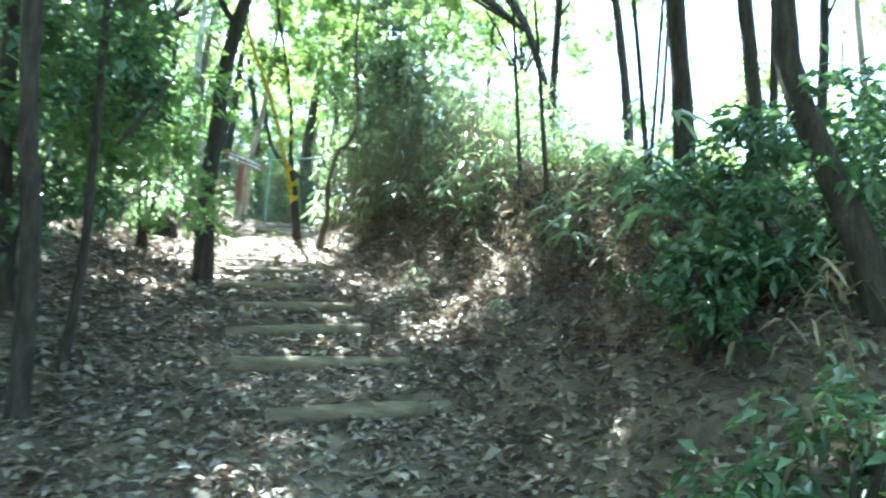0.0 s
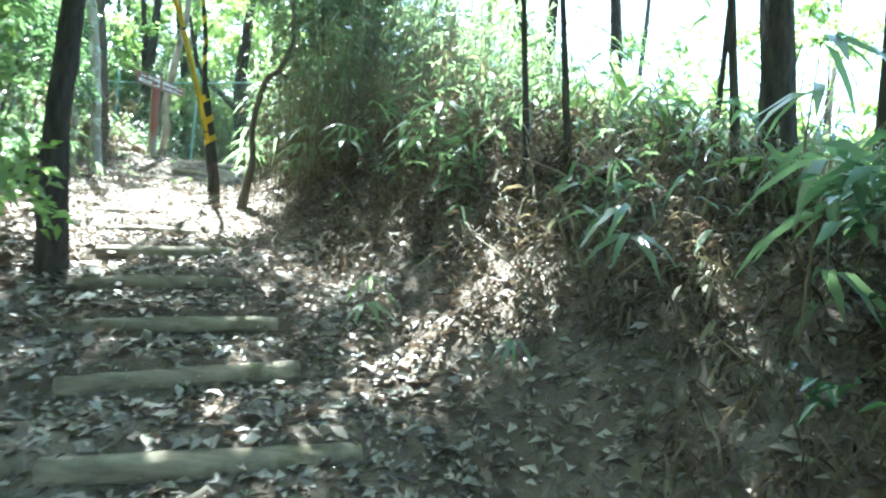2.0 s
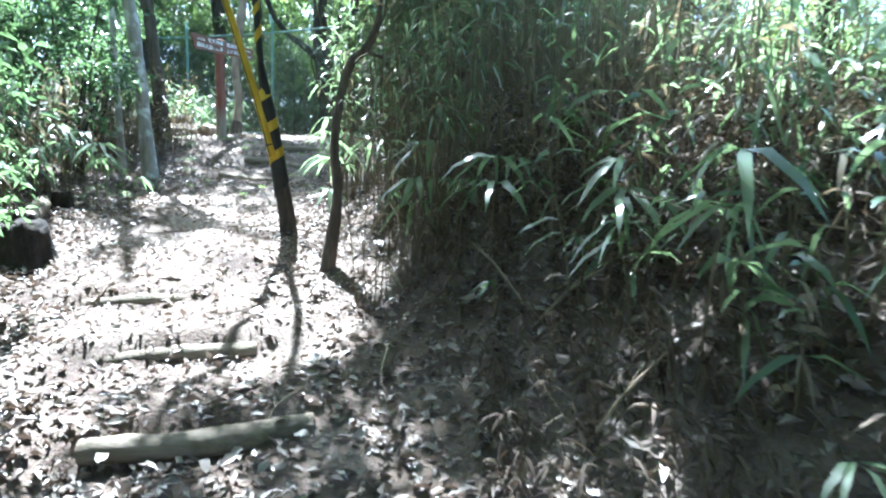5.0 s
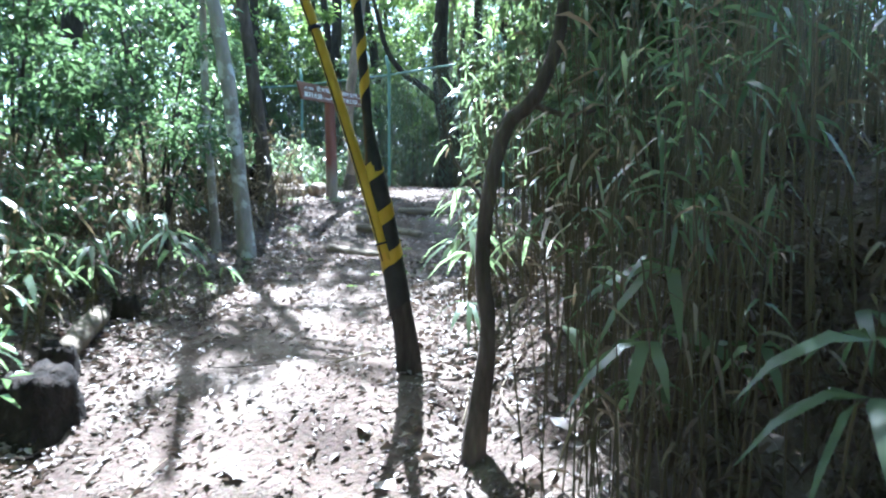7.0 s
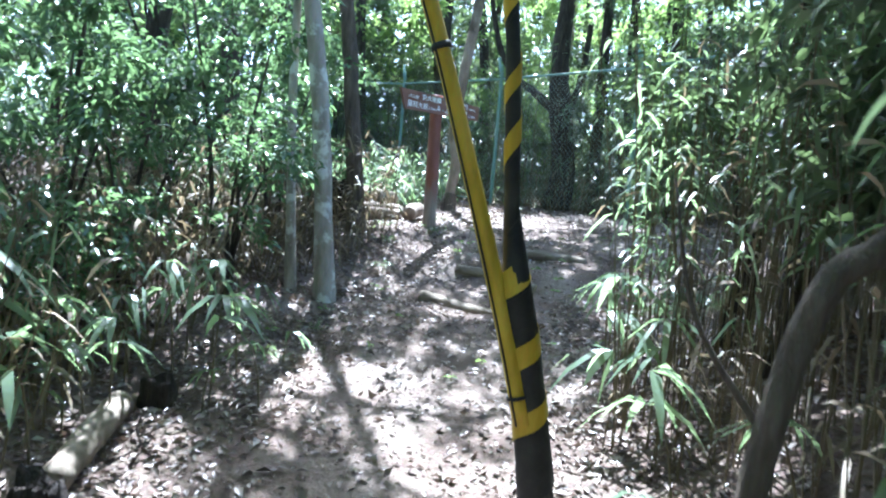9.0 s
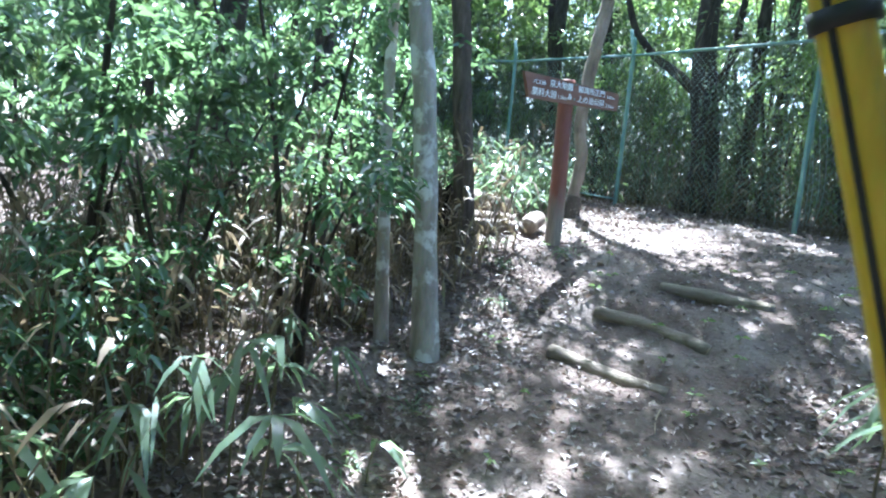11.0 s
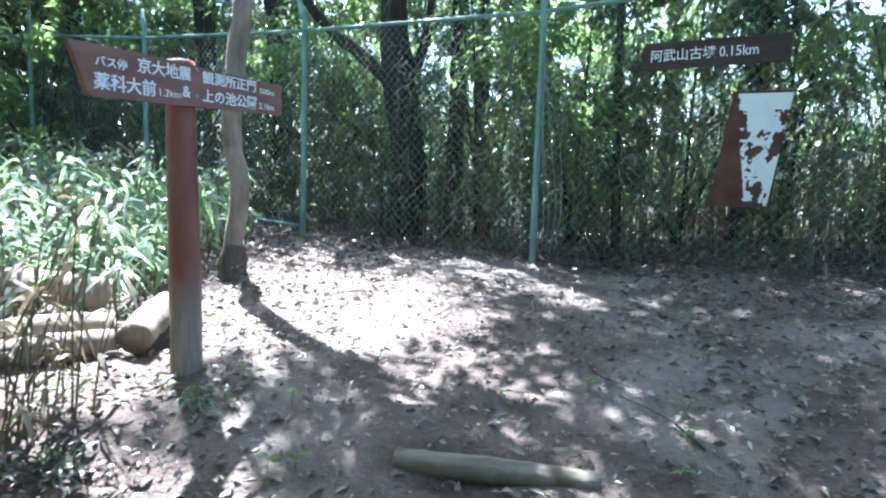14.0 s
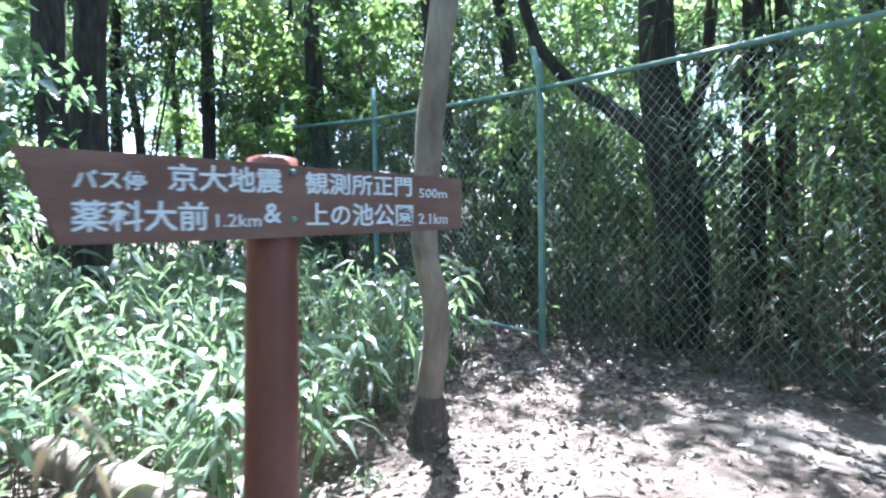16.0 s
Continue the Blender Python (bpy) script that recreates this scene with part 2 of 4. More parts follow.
def part(name, bm, mat, parent, label="", shade=True):
    me = bpy.data.meshes.new(name)
    bm.to_mesh(me)
    bm.free()
    me.materials.append(mat)
    if shade:
        me.polygons.foreach_set("use_smooth", np.ones(len(me.polygons), bool))
    ob = new(name, me)
    ob.parent = parent
    if label:
        tagged(ob, label)
    return ob


def base(name, at, label, category, group="", kind=""):
    e = new(name)
    e.location = at
    e.empty_display_size = 0.1
    return tagged(e, label, category, group, kind)


def spline(points, n):
    """Points and radii along a smooth line through rows of x, y, z, radius."""
    p = np.array(points, float)
    if len(p) == 2:
        return p[0] + (p[1] - p[0]) * np.linspace(0, 1, n)[:, None]
    t, out = np.linspace(0, len(p) - 1, n), []
    ext = np.vstack([2 * p[0] - p[1], p, 2 * p[-1] - p[-2]])
    for s in t:
        i = min(int(s), len(p) - 2)
        u = s - i
        a, b, c, d = ext[i:i + 4]
        out.append(0.5 * (2 * b + (c - a) * u + (2 * a - 5 * b + 4 * c - d) * u * u + (3 * b - a - 3 * c + d) * u ** 3))
    return np.array(out)


def tube(bm, points, n=8, seg=8, knobs=0.08, seed=0, cap=True):
    rows = spline(points, n)
    r = np.random.default_rng(seed)
    rings = []
    side = None
    for i, row in enumerate(rows):
        c = Vector(row[:3])
        ahead = Vector(rows[min(i + 1, n - 1)][:3] - rows[max(i - 1, 0)][:3]).normalized()
        if side is None:
            side = ahead.orthogonal().normalized()
        side = (side - ahead * side.dot(ahead)).normalized()
        other = ahead.cross(side)
        ring = []
        for k in range(seg):
            a = 2 * math.pi * k / seg
            rad = max(0.0008, row[3]) * (1 + knobs * r.normal())
            ring.append(bm.verts.new(c + (side * math.cos(a) + other * math.sin(a)) * rad))
        rings.append(ring)
    for a, b in zip(rings, rings[1:]):
        for k in range(seg):
            bm.faces.new((a[k], a[(k + 1) % seg], b[(k + 1) % seg], b[k]))
    if cap:
        bm.faces.new(rings[0][::-1])
        bm.faces.new(rings[-1])
    return bm


def local(points, at):
    return [(p[0] - at[0], p[1] - at[1], p[2] - at[2], *p[3:]) for p in points]


def unit(v):
    return v / np.maximum(1e-9, np.linalg.norm(v, axis=-1, keepdims=True))


def leaf_data(name, P, D, L, W, mat, long=False, fold=0.25, droop=0.35, r=None):
    """One mesh of leaves from their feet P, directions D, lengths L and widths W."""
    r = r or rng
    n = len(P)
    D = unit(D)
    S = unit(np.cross(D, r.normal(size=(n, 3)) * 0.5 + (0, 0, 1)))
    N = np.cross(S, D)
    L, W = np.broadcast_to(L, n)[:, None], np.broadcast_to(W, n)[:, None]
    sag = np.array([0, 0, -1.0]) * droop * L
    if long:
        rows = [P, P + D * L * 0.3 - S * W * 0.5 + N * W * fold + sag * 0.08, P + D * L * 0.3 + S * W * 0.5 + N * W * fold + sag * 0.08,
                P + D * L * 0.68 - S * W * 0.4 + sag * 0.45, P + D * L * 0.68 + S * W * 0.4 + sag * 0.45, P + D * L * 0.97 + sag]
        tris = [(0, 2, 1), (1, 2, 4), (1, 4, 3), (3, 4, 5)]
    else:
        rows = [P, P + D * L * 0.45 + S * W * 0.5 + N * W * fold, P + D * L + sag * 0.6, P + D * L * 0.45 - S * W * 0.5 + N * W * fold]
        tris = [(0, 1, 2), (0, 2, 3)]
    k = len(rows)
    verts = np.stack(rows, 1).reshape(-1, 3)
    faces = (np.array(tris)[None] + (np.arange(n) * k)[:, None, None]).reshape(-1, 3)
    me = bpy.data.meshes.new(name)
    me.vertices.add(len(verts))
    me.vertices.foreach_set("co", verts.astype(np.float32).ravel())
    me.loops.add(faces.size)
    me.loops.foreach_set("vertex_index", faces.astype(np.int32).ravel())
    me.polygons.add(len(faces))
    me.polygons.foreach_set("loop_start", np.arange(0, faces.size, 3, dtype=np.int32))
    me.polygons.foreach_set("loop_total", np.full(len(faces), 3, np.int32))
    me.materials.append(mat)
    me.update(calc_edges=True)
    return me


def leaf_object(name, P, D, L, W, mat, parent=None, **more):
    ob = new(name, leaf_data(name, P, D, L, W, mat, **more))
    if parent:
        ob.parent = parent
    return ob


def clumps(centres, radii, each, r, flat=0.7, hollow=0.5):
    """Feet and directions of leaves on twigs inside uneven clumps."""
    P, D = [], []
    for c, rad in zip(centres, radii):
        twigs = max(3, each // 14)
        tips = unit(r.normal(size=(twigs, 3))) * rad * (hollow + (1 - hollow) * r.random((twigs, 1))) * (1, 1, flat)
        pick = r.integers(0, twigs, each)
        along = r.random((each, 1)) ** 0.6
        P.append(c + tips[pick] * (0.45 + 0.6 * along) + r.normal(size=(each, 3)) * rad * 0.09)
        D.append(unit(tips[pick]) * 0.6 + r.normal(size=(each, 3)) * 0.75 + (0, 0, -0.15))
    return np.concatenate(P), np.concatenate(D)


def crown_points(centre, size, count, r):
    c = unit(r.normal(size=(count, 3))) * (0.35 + 0.65 * r.random((count, 1)) ** 0.5) * size
    return np.array(centre) + c


# stretches that the sun reaches: x0, x1, y0, y1 and the height over the ground
SUNLIT = [(-3.0, -1.4, 6.7, 9.5, 0.0), (-5.8, -3.6, 7.6, 11.0, 0.4), (-6.2, -3.9, 7.6, 11.0, 2.2), (-6.0, -4.7, 12.8, 14.4, 0.5),
          (-4.1, -3.0, 13.3, 14.1, 0.0), (-0.6, 2.2, 7.3, 9.0, 1.9), (1.9, 4.5, 6.4, 10.0, 0.8)]


def sunlit_below(x, y, h, margin=1.0):
    """Whether a crown h metres over the ground would shade a sunlit stretch."""
    for a, b, c, d, low in SUNLIT:
        k = (h - low) / math.tan(SUN_EL)
        if k > 0 and a - margin < x - math.sin(SUN_AZ) * k < b + margin and c - margin < y - math.cos(SUN_AZ) * k < d + margin:
            return True
    return False


def tree(name, label, stems, bark, crown=None, leaf=None, leaf_size=0.09, each=160, clump=0.45, seed=1, group="trees", stem_names=("trunk",)):
    """stems: rows of points with radii, the trunk first; crown: clump centres."""
    at = (stems[0][0][0], stems[0][0][1], gz(stems[0][0][0], stems[0][0][1]) - 0.03)
    top = base(name, at, label, "tree", group)
    for i, s in enumerate(stems):
        bm = bmesh.new()
        rows = local(s, at)
        if i == 0:
            x, y, z, rad = rows[0]
            rows = [(x, y, -0.12, rad * 1.45), (x, y, 0.05, rad * 1.15)] + rows[1:]
        tube(bm, rows, max(6, 4 * len(rows)), 12 if rows[1][3] > 0.05 else 8, 0.05, seed + i)
        part("trunk" if i == 0 else "limb", bm, bark, top)
    if crown is not None:
        crown = [c for c in crown if not sunlit_below(c[0], c[1], c[2] - gz(c[0], c[1]), 0.0)]
    if crown is not None and len(crown):
        r = np.random.default_rng(seed)
        P, D = clumps(np.array(crown) - at, clump * (0.7 + 0.6 * r.random(len(crown))), each, r)
        L = leaf_size * (0.7 + 0.6 * r.random(len(P)))
        leaf_object("crown", P, D, L, L * 0.48, leaf, top, r=r)
    return top


# ---- ground ----
def graded(a, b, step, far, n):
    out = np.geomspace(step, far, n)
    return np.concatenate([a - np.cumsum(np.diff(out, prepend=0))[::-1], np.arange(a, b, step), b + np.cumsum(np.diff(out, prepend=0))])


def build_ground():
    xs, ys = graded(-6.5, 3.5, 0.07, 320, 40), graded(-1.5, 17, 0.07, 320, 40)
    X, Y = np.meshgrid(xs, ys)
    Z = ground_z(X, Y)
    near = (np.abs(X + 1.5) < 8) & (np.abs(Y - 8) < 12)
    fine = np.array([noise.fractal(Vector((x * 4, y * 4, 0.3)), 1.0, 2.1, 4) if k else 0 for x, y, k in zip(X.ravel(), Y.ravel(), near.ravel())])
    Z = Z + 0.018 * fine.reshape(Z.shape)
    nx, ny = len(xs), len(ys)
    idx = np.arange(nx * ny).reshape(ny, nx)
    faces = np.stack([idx[:-1, :-1], idx[:-1, 1:], idx[1:, 1:], idx[1:, :-1]], -1).reshape(-1, 4)
    ob = mesh_object("ground", np.stack([X, Y, Z], -1).reshape(-1, 3), faces.tolist(), EARTH, shade=True)
    return tagged(ob, "dark bare forest earth with trodden trail and leaf litter", "ground", kind="structure")


ground = build_ground()


# ---- log steps ----
for i, (ax, ay, bx, by) in enumerate(LOGS):
    mid = ((ax + bx) / 2, (ay + by) / 2)
    za, zb = float(slope(ax, ay)), float(slope(bx, by))
    zm = (za + zb) / 2
    sink = 0.03 if i > 7 else 0.052 if i > 5 else 0.016
    step = base("log_step", (*mid, zm - 0.05), "weathered round log laid across earth as trail step", "log step", "log steps on the trail")
    r = np.random.default_rng(50 + i)
    rad = 0.041 + 0.01 * r.random()
    rows = [(ax - mid[0], ay - mid[1], za - zm + 0.05 - sink, rad), (0, 0.02 * r.normal(), 0.05 - sink + 0.008 * r.normal(), rad * 1.05), (bx - mid[0], by - mid[1], zb - zm + 0.05 - sink, rad * 0.93)]
    bm = bmesh.new()
    tube(bm, rows, 16, 14, 0.035, 80 + i)
    part("log", bm, LOG_WOOD, step)
    for end, inner in ((rows[0], rows[1]), (rows[2], rows[1])):
        out = Vector(end[:3]) - Vector(inner[:3])
        out.normalize()
        tip = Vector(end[:3])
        bm = bmesh.new()
        tube(bm, [(*(tip - out * 0.006), end[3] * 0.97), (*(tip + out * 0.003), end[3] * 0.93)], 3, 14, 0.03, 80 + i)
        part("cut_end", bm, END_WOOD, step, "pale sawn log end")


# ---- trees along the trail ----
def up(x, y, pts):
    """Stem rows with heights over the foot at x, y."""
    z = gz(x, y)
    return [(px, py, z + h, r) for px, py, h, r in pts]


r0 = np.random.default_rng(3)
tree("dark_tree", "slim dark-barked tree standing beside the log steps",
     [[(-2.02, 5.68, 1.6, 0.08), (-2.06, 5.66, 2.38, 0.07), (-2.05, 5.67, 2.96, 0.066), (-2.03, 5.67, 3.56, 0.064), (-1.93, 5.7, 4.3, 0.06), (-1.8, 5.8, 5.6, 0.06), (-1.7, 5.9, 8.0, 0.03)],
      [(-2.0, 5.68, 3.9, 0.03), (-2.4, 5.6, 4.5, 0.02), (-2.9, 5.4, 4.9, 0.01)], [(-1.85, 5.75, 5.0, 0.03), (-1.4, 6.2, 5.7, 0.02), (-1.0, 6.6, 6.0, 0.01)]],
     BARK_DARK, np.vstack([crown_points((-2.0, 6.3, 7.4), (2.0, 1.7, 0.9), 26, r0), crown_points((-2.7, 5.5, 4.9), (0.7, 0.6, 0.5), 7, r0)]), LEAF_LIGHT, 0.085, 260, 0.46, 11)
tree("slim_tree", "thin dark trunk with low leafy branches beside trail",
     [[(-1.8, 2.98, 0.8, 0.046), (-1.85, 2.95, 1.64, 0.042), (-1.96, 2.88, 2.67, 0.04), (-2.2, 2.8, 6.0, 0.025)]],
     BARK_DARK, np.vstack([crown_points((-1.6, 3.6, 5.9), (1.8, 1.7, 0.8), 24, r0), crown_points((-2.4, 3.7, 2.7), (0.6, 0.9, 0.9), 16, r0)]), LEAF_DARK, 0.075, 230, 0.4, 12)
tree("slim_tree", "thin sapling trunk with leafy side twigs", [[(-1.9, 3.47, 0.96, 0.027), (-1.88, 3.48, 1.6, 0.025), (-1.91, 3.47, 2.35, 0.023), (-2.0, 3.45, 4.6, 0.014)],
     [(-1.8, 3.52, 2.2, 0.012), (-1.6, 3.7, 2.7, 0.007)]],
     BARK_DARK, np.vstack([crown_points((-1.9, 4.1, 2.4), (0.45, 0.7, 0.8), 14, r0), crown_points((-1.8, 3.8, 4.4), (0.9, 0.9, 0.6), 10, r0)]), LEAF_LIGHT, 0.075, 110, 0.34, 13)
tree("slim_tree", "dark slender trunk among shrubs", [[(-2.5, 3.87, 1.2, 0.05), (-2.63, 3.79, 2.5, 0.045), (-2.9, 3.7, 6.0, 0.025)]], BARK_DARK,
     crown_points((-2.6, 4.2, 5.2), (1.2, 1.2, 1.2), 16, r0), LEAF_LIGHT, 0.08, 140, 0.4, 14)
tree("leaning_tree", "dark leaning trunk on the leafy bank",
     [[(1.68, 2.45, 1.5, 0.065), (1.6, 2.5, 1.83, 0.058), (1.49, 2.56, 2.16, 0.054), (1.4, 2.61, 2.51, 0.051), (1.37, 2.62, 2.85, 0.05), (1.3, 2.8, 4.4, 0.045), (1.1, 3.6, 6.8, 0.03)],
      [(1.3, 2.8, 4.5, 0.03), (1.0, 3.8, 6.0, 0.02), (0.2, 4.8, 6.9, 0.01)]],
     BARK_DARK, crown_points((0.7, 4.4, 6.9), (2.1, 2.0, 0.8), 36, r0), LEAF_LIGHT, 0.085, 260, 0.46, 15)
for k, (x, y, lean, rad, h) in enumerate([(1.82, 4.9, -0.16, 0.085, 6.5), (2.2, 4.5, -0.18, 0.06, 6), (1.62, 5.2, 0.1, 0.018, 4.5), (2.6, 5.2, 0.05, 0.04, 5), (1.45, 4.6, -0.25, 0.022, 4.5), (3.2, 5.6, 0.1, 0.05, 6), (1.13, 7.4, 0.04, 0.055, 5.5)]):
    z = gz(x, y)
    tree("bank_tree", "dark upright trunk on top of the bank against bright sky",
         [[(x, y, z, rad), (x + lean * 0.4, y, z + 1.0, rad * 0.9), (x + lean, y + 0.05, z + 2.4, rad * 0.8), (x + lean * 1.6, y + 0.2, z + h, rad * 0.4)],
          [(x + lean * 0.8, y, z + 2.0, rad * 0.35), (x + lean + 0.35, y + 0.2, z + 2.7, rad * 0.2), (x + lean + 0.7, y + 0.3, z + 3.1, rad * 0.1)]],
         BARK_DARK, crown_points((x + lean * 1.5 - 0.3, y + 1.2, z + h * 0.95), (1.3, 1.2, 0.6), 15 if rad > 0.05 else 6, r0), LEAF_LIGHT, 0.085, 220, 0.44, 30 + k)
for k, (x, y, dx, h) in enumerate([(0.64, 5.42, -0.22, 2.3), (0.82, 5.2, -0.24, 2.2)]):
    z = gz(x, y)
    tree("sapling", "thin dark sapling stem on the bank", [[(x, y, z, 0.02), (x + dx * 0.3, y, z + 0.7, 0.018), (x + dx, y + 0.05, z + h, 0.011), (x + dx * 1.6, y + 0.1, z + h + 1.4, 0.005)],
         [(x + dx * 0.6, y, z + 1.3, 0.008), (x + dx - 0.3, y + 0.1, z + 2.0, 0.003)]], BARK_DARK,
         crown_points((x + dx * 1.2, y + 0.1, z + h + 0.6), (0.5, 0.5, 0.5), 5, r0), LEAF_BAMBOO, 0.12, 28, 0.3, 60 + k)
CROOKED = [(-1.43, 7.72, 2.2, 0.04), (-1.38, 7.73, 2.64, 0.030), (-1.40, 7.73, 2.88, 0.028), (-1.38, 7.73, 3.13, 0.026), (-1.32, 7.74, 3.38, 0.026), (-1.21, 7.75, 3.5, 0.025), (-1.13, 7.76, 3.8, 0.021), (-1.18, 7.8, 4.3, 0.019), (-1.27, 7.9, 5.2, 0.015), (-1.2, 8.1, 6.6, 0.008)]
tree("crooked_tree", "dark crooked little tree beside bamboo thicket",
     [CROOKED, [(-1.24, 7.75, 3.46, 0.012), (-1.1, 7.8, 3.42, 0.009), (-0.98, 7.85, 3.46, 0.004)], [(-1.38, 7.73, 3.1, 0.008), (-1.52, 7.76, 3.3, 0.005), (-1.58, 7.8, 3.55, 0.002)],
      [(-1.15, 7.77, 3.9, 0.009), (-0.95, 7.95, 4.15, 0.006), (-0.8, 8.2, 4.4, 0.003)]],
     BARK_MID, np.vstack([crown_points((-0.85, 8.5, 4.2), (0.5, 0.45, 0.75), 26, r0), crown_points((-1.2, 8.3, 6.2), (1.0, 1.0, 0.8), 7, r0)]), LEAF_FENCE, 0.075, 170, 0.33, 16)
tree("pale_tree", "pale grey trunk with white lichen blotches",
     [[(-3.97, 10.68, 2.75, 0.075), (-4.0, 10.66, 3.2, 0.066), (-4.07, 10.63, 4.0, 0.063), (-4.14, 10.59, 4.6, 0.06), (-4.24, 10.55, 5.4, 0.052), (-4.3, 10.6, 8.2, 0.03)]],
     BARK_GREY, crown_points((-3.7, 12.3, 7.5), (1.1, 1.1, 0.9), 9, r0), LEAF_LIGHT, 0.085, 150, 0.42, 17)
tree("slim_tree", "thin grey trunk beside pale lichened tree", [[(-4.22, 10.62, 2.8, 0.04), (-4.25, 10.6, 3.4, 0.035), (-4.28, 10.58, 4.3, 0.031), (-4.3, 10.6, 6.4, 0.02)]], BARK_GREY,
     crown_points((-4.3, 11.2, 6.3), (0.6, 0.6, 0.6), 4, r0), LEAF_DARK, 0.08, 130, 0.4, 18)
tree("dark_tree", "dark trunk beside a fallen log pile", [[(-4.4, 11.92, 3.1, 0.08), (-4.46, 11.9, 3.8, 0.074), (-4.55, 11.88, 4.6, 0.068), (-4.66, 11.86, 6.0, 0.06), (-4.4, 12.0, 9.0, 0.03)]], BARK_MID,
     crown_points((-3.2, 12.9, 8.1), (1.2, 1.2, 0.9), 9, r0), LEAF_LIGHT, 0.085, 150, 0.42, 19)
tree("curved_tree", "pale wavy bare trunk with dark mossy foot",
     [[(-4.31, 14.07, 3.33, 0.075), (-4.3, 14.08, 3.55, 0.062), (-4.26, 14.09, 3.9, 0.06), (-4.31, 14.08, 4.26, 0.058), (-4.27, 14.09, 4.81, 0.062), (-4.2, 14.09, 5.3, 0.06), (-4.1, 14.1, 6.2, 0.05), (-4.0, 14.2, 8.6, 0.03)]],
     BARK_TAN, crown_points((-2.6, 15.0, 8.4), (1.5, 1.5, 1.1), 7, r0), LEAF_LIGHT, 0.085, 150, 0.42, 20)
foot = base("moss_tuft", (-4.3, 14.08, gz(-4.3, 14.08)), "dark mossy sleeve round the pale trunk's foot", "moss")
bm = bmesh.new()
part("sleeve", tube(bm, [(-0.01, -0.01, -0.1, 0.115), (-0.01, 0, 0.05, 0.092), (0.0, 0, 0.13, 0.08), (0.01, 0.003, 0.2, 0.068)], 12, 14, 0.07, 9), BARK_MID, foot)
tree("forked_tree", "large dark ivy-clad forked tree behind the wire fence",
     [[(-3.50, 16.6, 3.4, 0.2), (-3.44, 16.62, 4.1, 0.18), (-3.56, 16.6, 4.9, 0.17), (-3.63, 16.6, 5.7, 0.13), (-3.58, 16.7, 7.2, 0.1), (-3.48, 16.8, 9.5, 0.05)],
      [(-3.63, 16.58, 4.9, 0.07), (-3.93, 16.52, 5.16, 0.06), (-4.23, 16.5, 5.38, 0.05), (-4.53, 16.45, 5.8, 0.045), (-4.78, 16.4, 6.8, 0.03)],
      [(-3.46, 16.62, 4.9, 0.06), (-3.30, 16.64, 5.4, 0.05), (-3.23, 16.65, 6.2, 0.04)]],
     BARK_DARK, crown_points((-3.5, 17.0, 8.0), (2.2, 2.0, 1.4), 16, r0), LEAF_LIGHT, 0.1, 150, 0.48, 21)
for k, (x, y, rad, lean) in enumerate([(-2.98, 16.6, 0.09, 0.0), (-1.5, 15.9, 0.04, -0.1), (-0.6, 15.6, 0.06, 0.2), (-6.3, 18.6, 0.14, 0), (-7.7, 18.4, 0.13, -0.3), (-8.6, 15.4, 0.17, -0.1)]):
    z = gz(x, y)
    tree("wood_tree", "dark trunk in the dense wood behind fence", [[(x, y, z, rad), (x + lean * 0.5, y, z + 1.2, rad * 0.9), (x + lean, y, z + 2.8, rad * 0.8), (x + lean * 2, y + 0.3, z + 7, rad * 0.4)]],
         BARK_DARK, crown_points((x + lean, y + 0.4, z + 5.6), (1.3, 1.2, 1.2), 7, r0), LEAF_LIGHT, 0.09, 130, 0.45, 90 + k)


# tall trees added for shade, crowns mostly unseen over the trail, gaps for sun
SHADE_TREES = [(-4.4, 3.0), (-4.6, 0.4), (3.4, 1.4), (3.0, -1.8), (-2.6, -2.6), (4.4, 4.4), (-5.2, 5.4), (-6.4, 8.6), (-6.6, 11.6), (3.6, 12.6), (2.4, 13.9), (-7.2, 14.6), (-2.0, 18.4), (-5.4, 18.8), (1.8, 16.4), (6.2, 0.2), (5.4, -5.2), (-0.6, -6.4), (-6.4, -4.6)]
roof = np.random.default_rng(17)
shade_clumps = [[] for _ in SHADE_TREES]
for gx in np.arange(-8.5, 8.2, 0.8):
    for gy in np.arange(-8.5, 19.5, 0.8):
        x, y, h = gx + roof.normal() * 0.2, gy + roof.normal() * 0.2, roof.uniform(5.6, 7.4)
        if x > 1.6 and 6.5 < y < 12 or x > 4.4 and y > 3 or sunlit_below(x, y, h, 0.05):
            continue
        share = 0.9 if y > 9.5 else 0.98
        if roof.random() < share:
            near = min(range(len(SHADE_TREES)), key=lambda t: (SHADE_TREES[t][0] - x) ** 2 + (SHADE_TREES[t][1] - y) ** 2)
            shade_clumps[near].append((x, y, gz(x, y) + h))
# second unseen layer of clumps, added to shade the lower trail and terrace
for gx in np.arange(-6, 3.4, 0.75):
    for gy in np.arange(1.5, 17, 0.75):
        x, y, h = gx + roof.normal() * 0.2, gy + roof.normal() * 0.2, roof.uniform(4.5, 5.3)
        k = h / math.tan(SUN_EL)
        sx, sy = x - math.sin(SUN_AZ) * k, y - math.cos(SUN_AZ) * k
        low_trail, terrace = -3.6 < sx < 3.4 and -1.5 < sy < 6.6, -2.9 < sx < 1.5 and 9.4 < sy < 14.0
        if (low_trail or terrace) and not sunlit_below(x, y, h, 0.3) and roof.random() < (0.75 if terrace and sy < 11.6 else 0.85 if terrace else 0.95):
            near = min(range(len(SHADE_TREES)), key=lambda t: (SHADE_TREES[t][0] - x) ** 2 + (SHADE_TREES[t][1] - y) ** 2)
            shade_clumps[near].append((x, y, gz(x, y) + h))
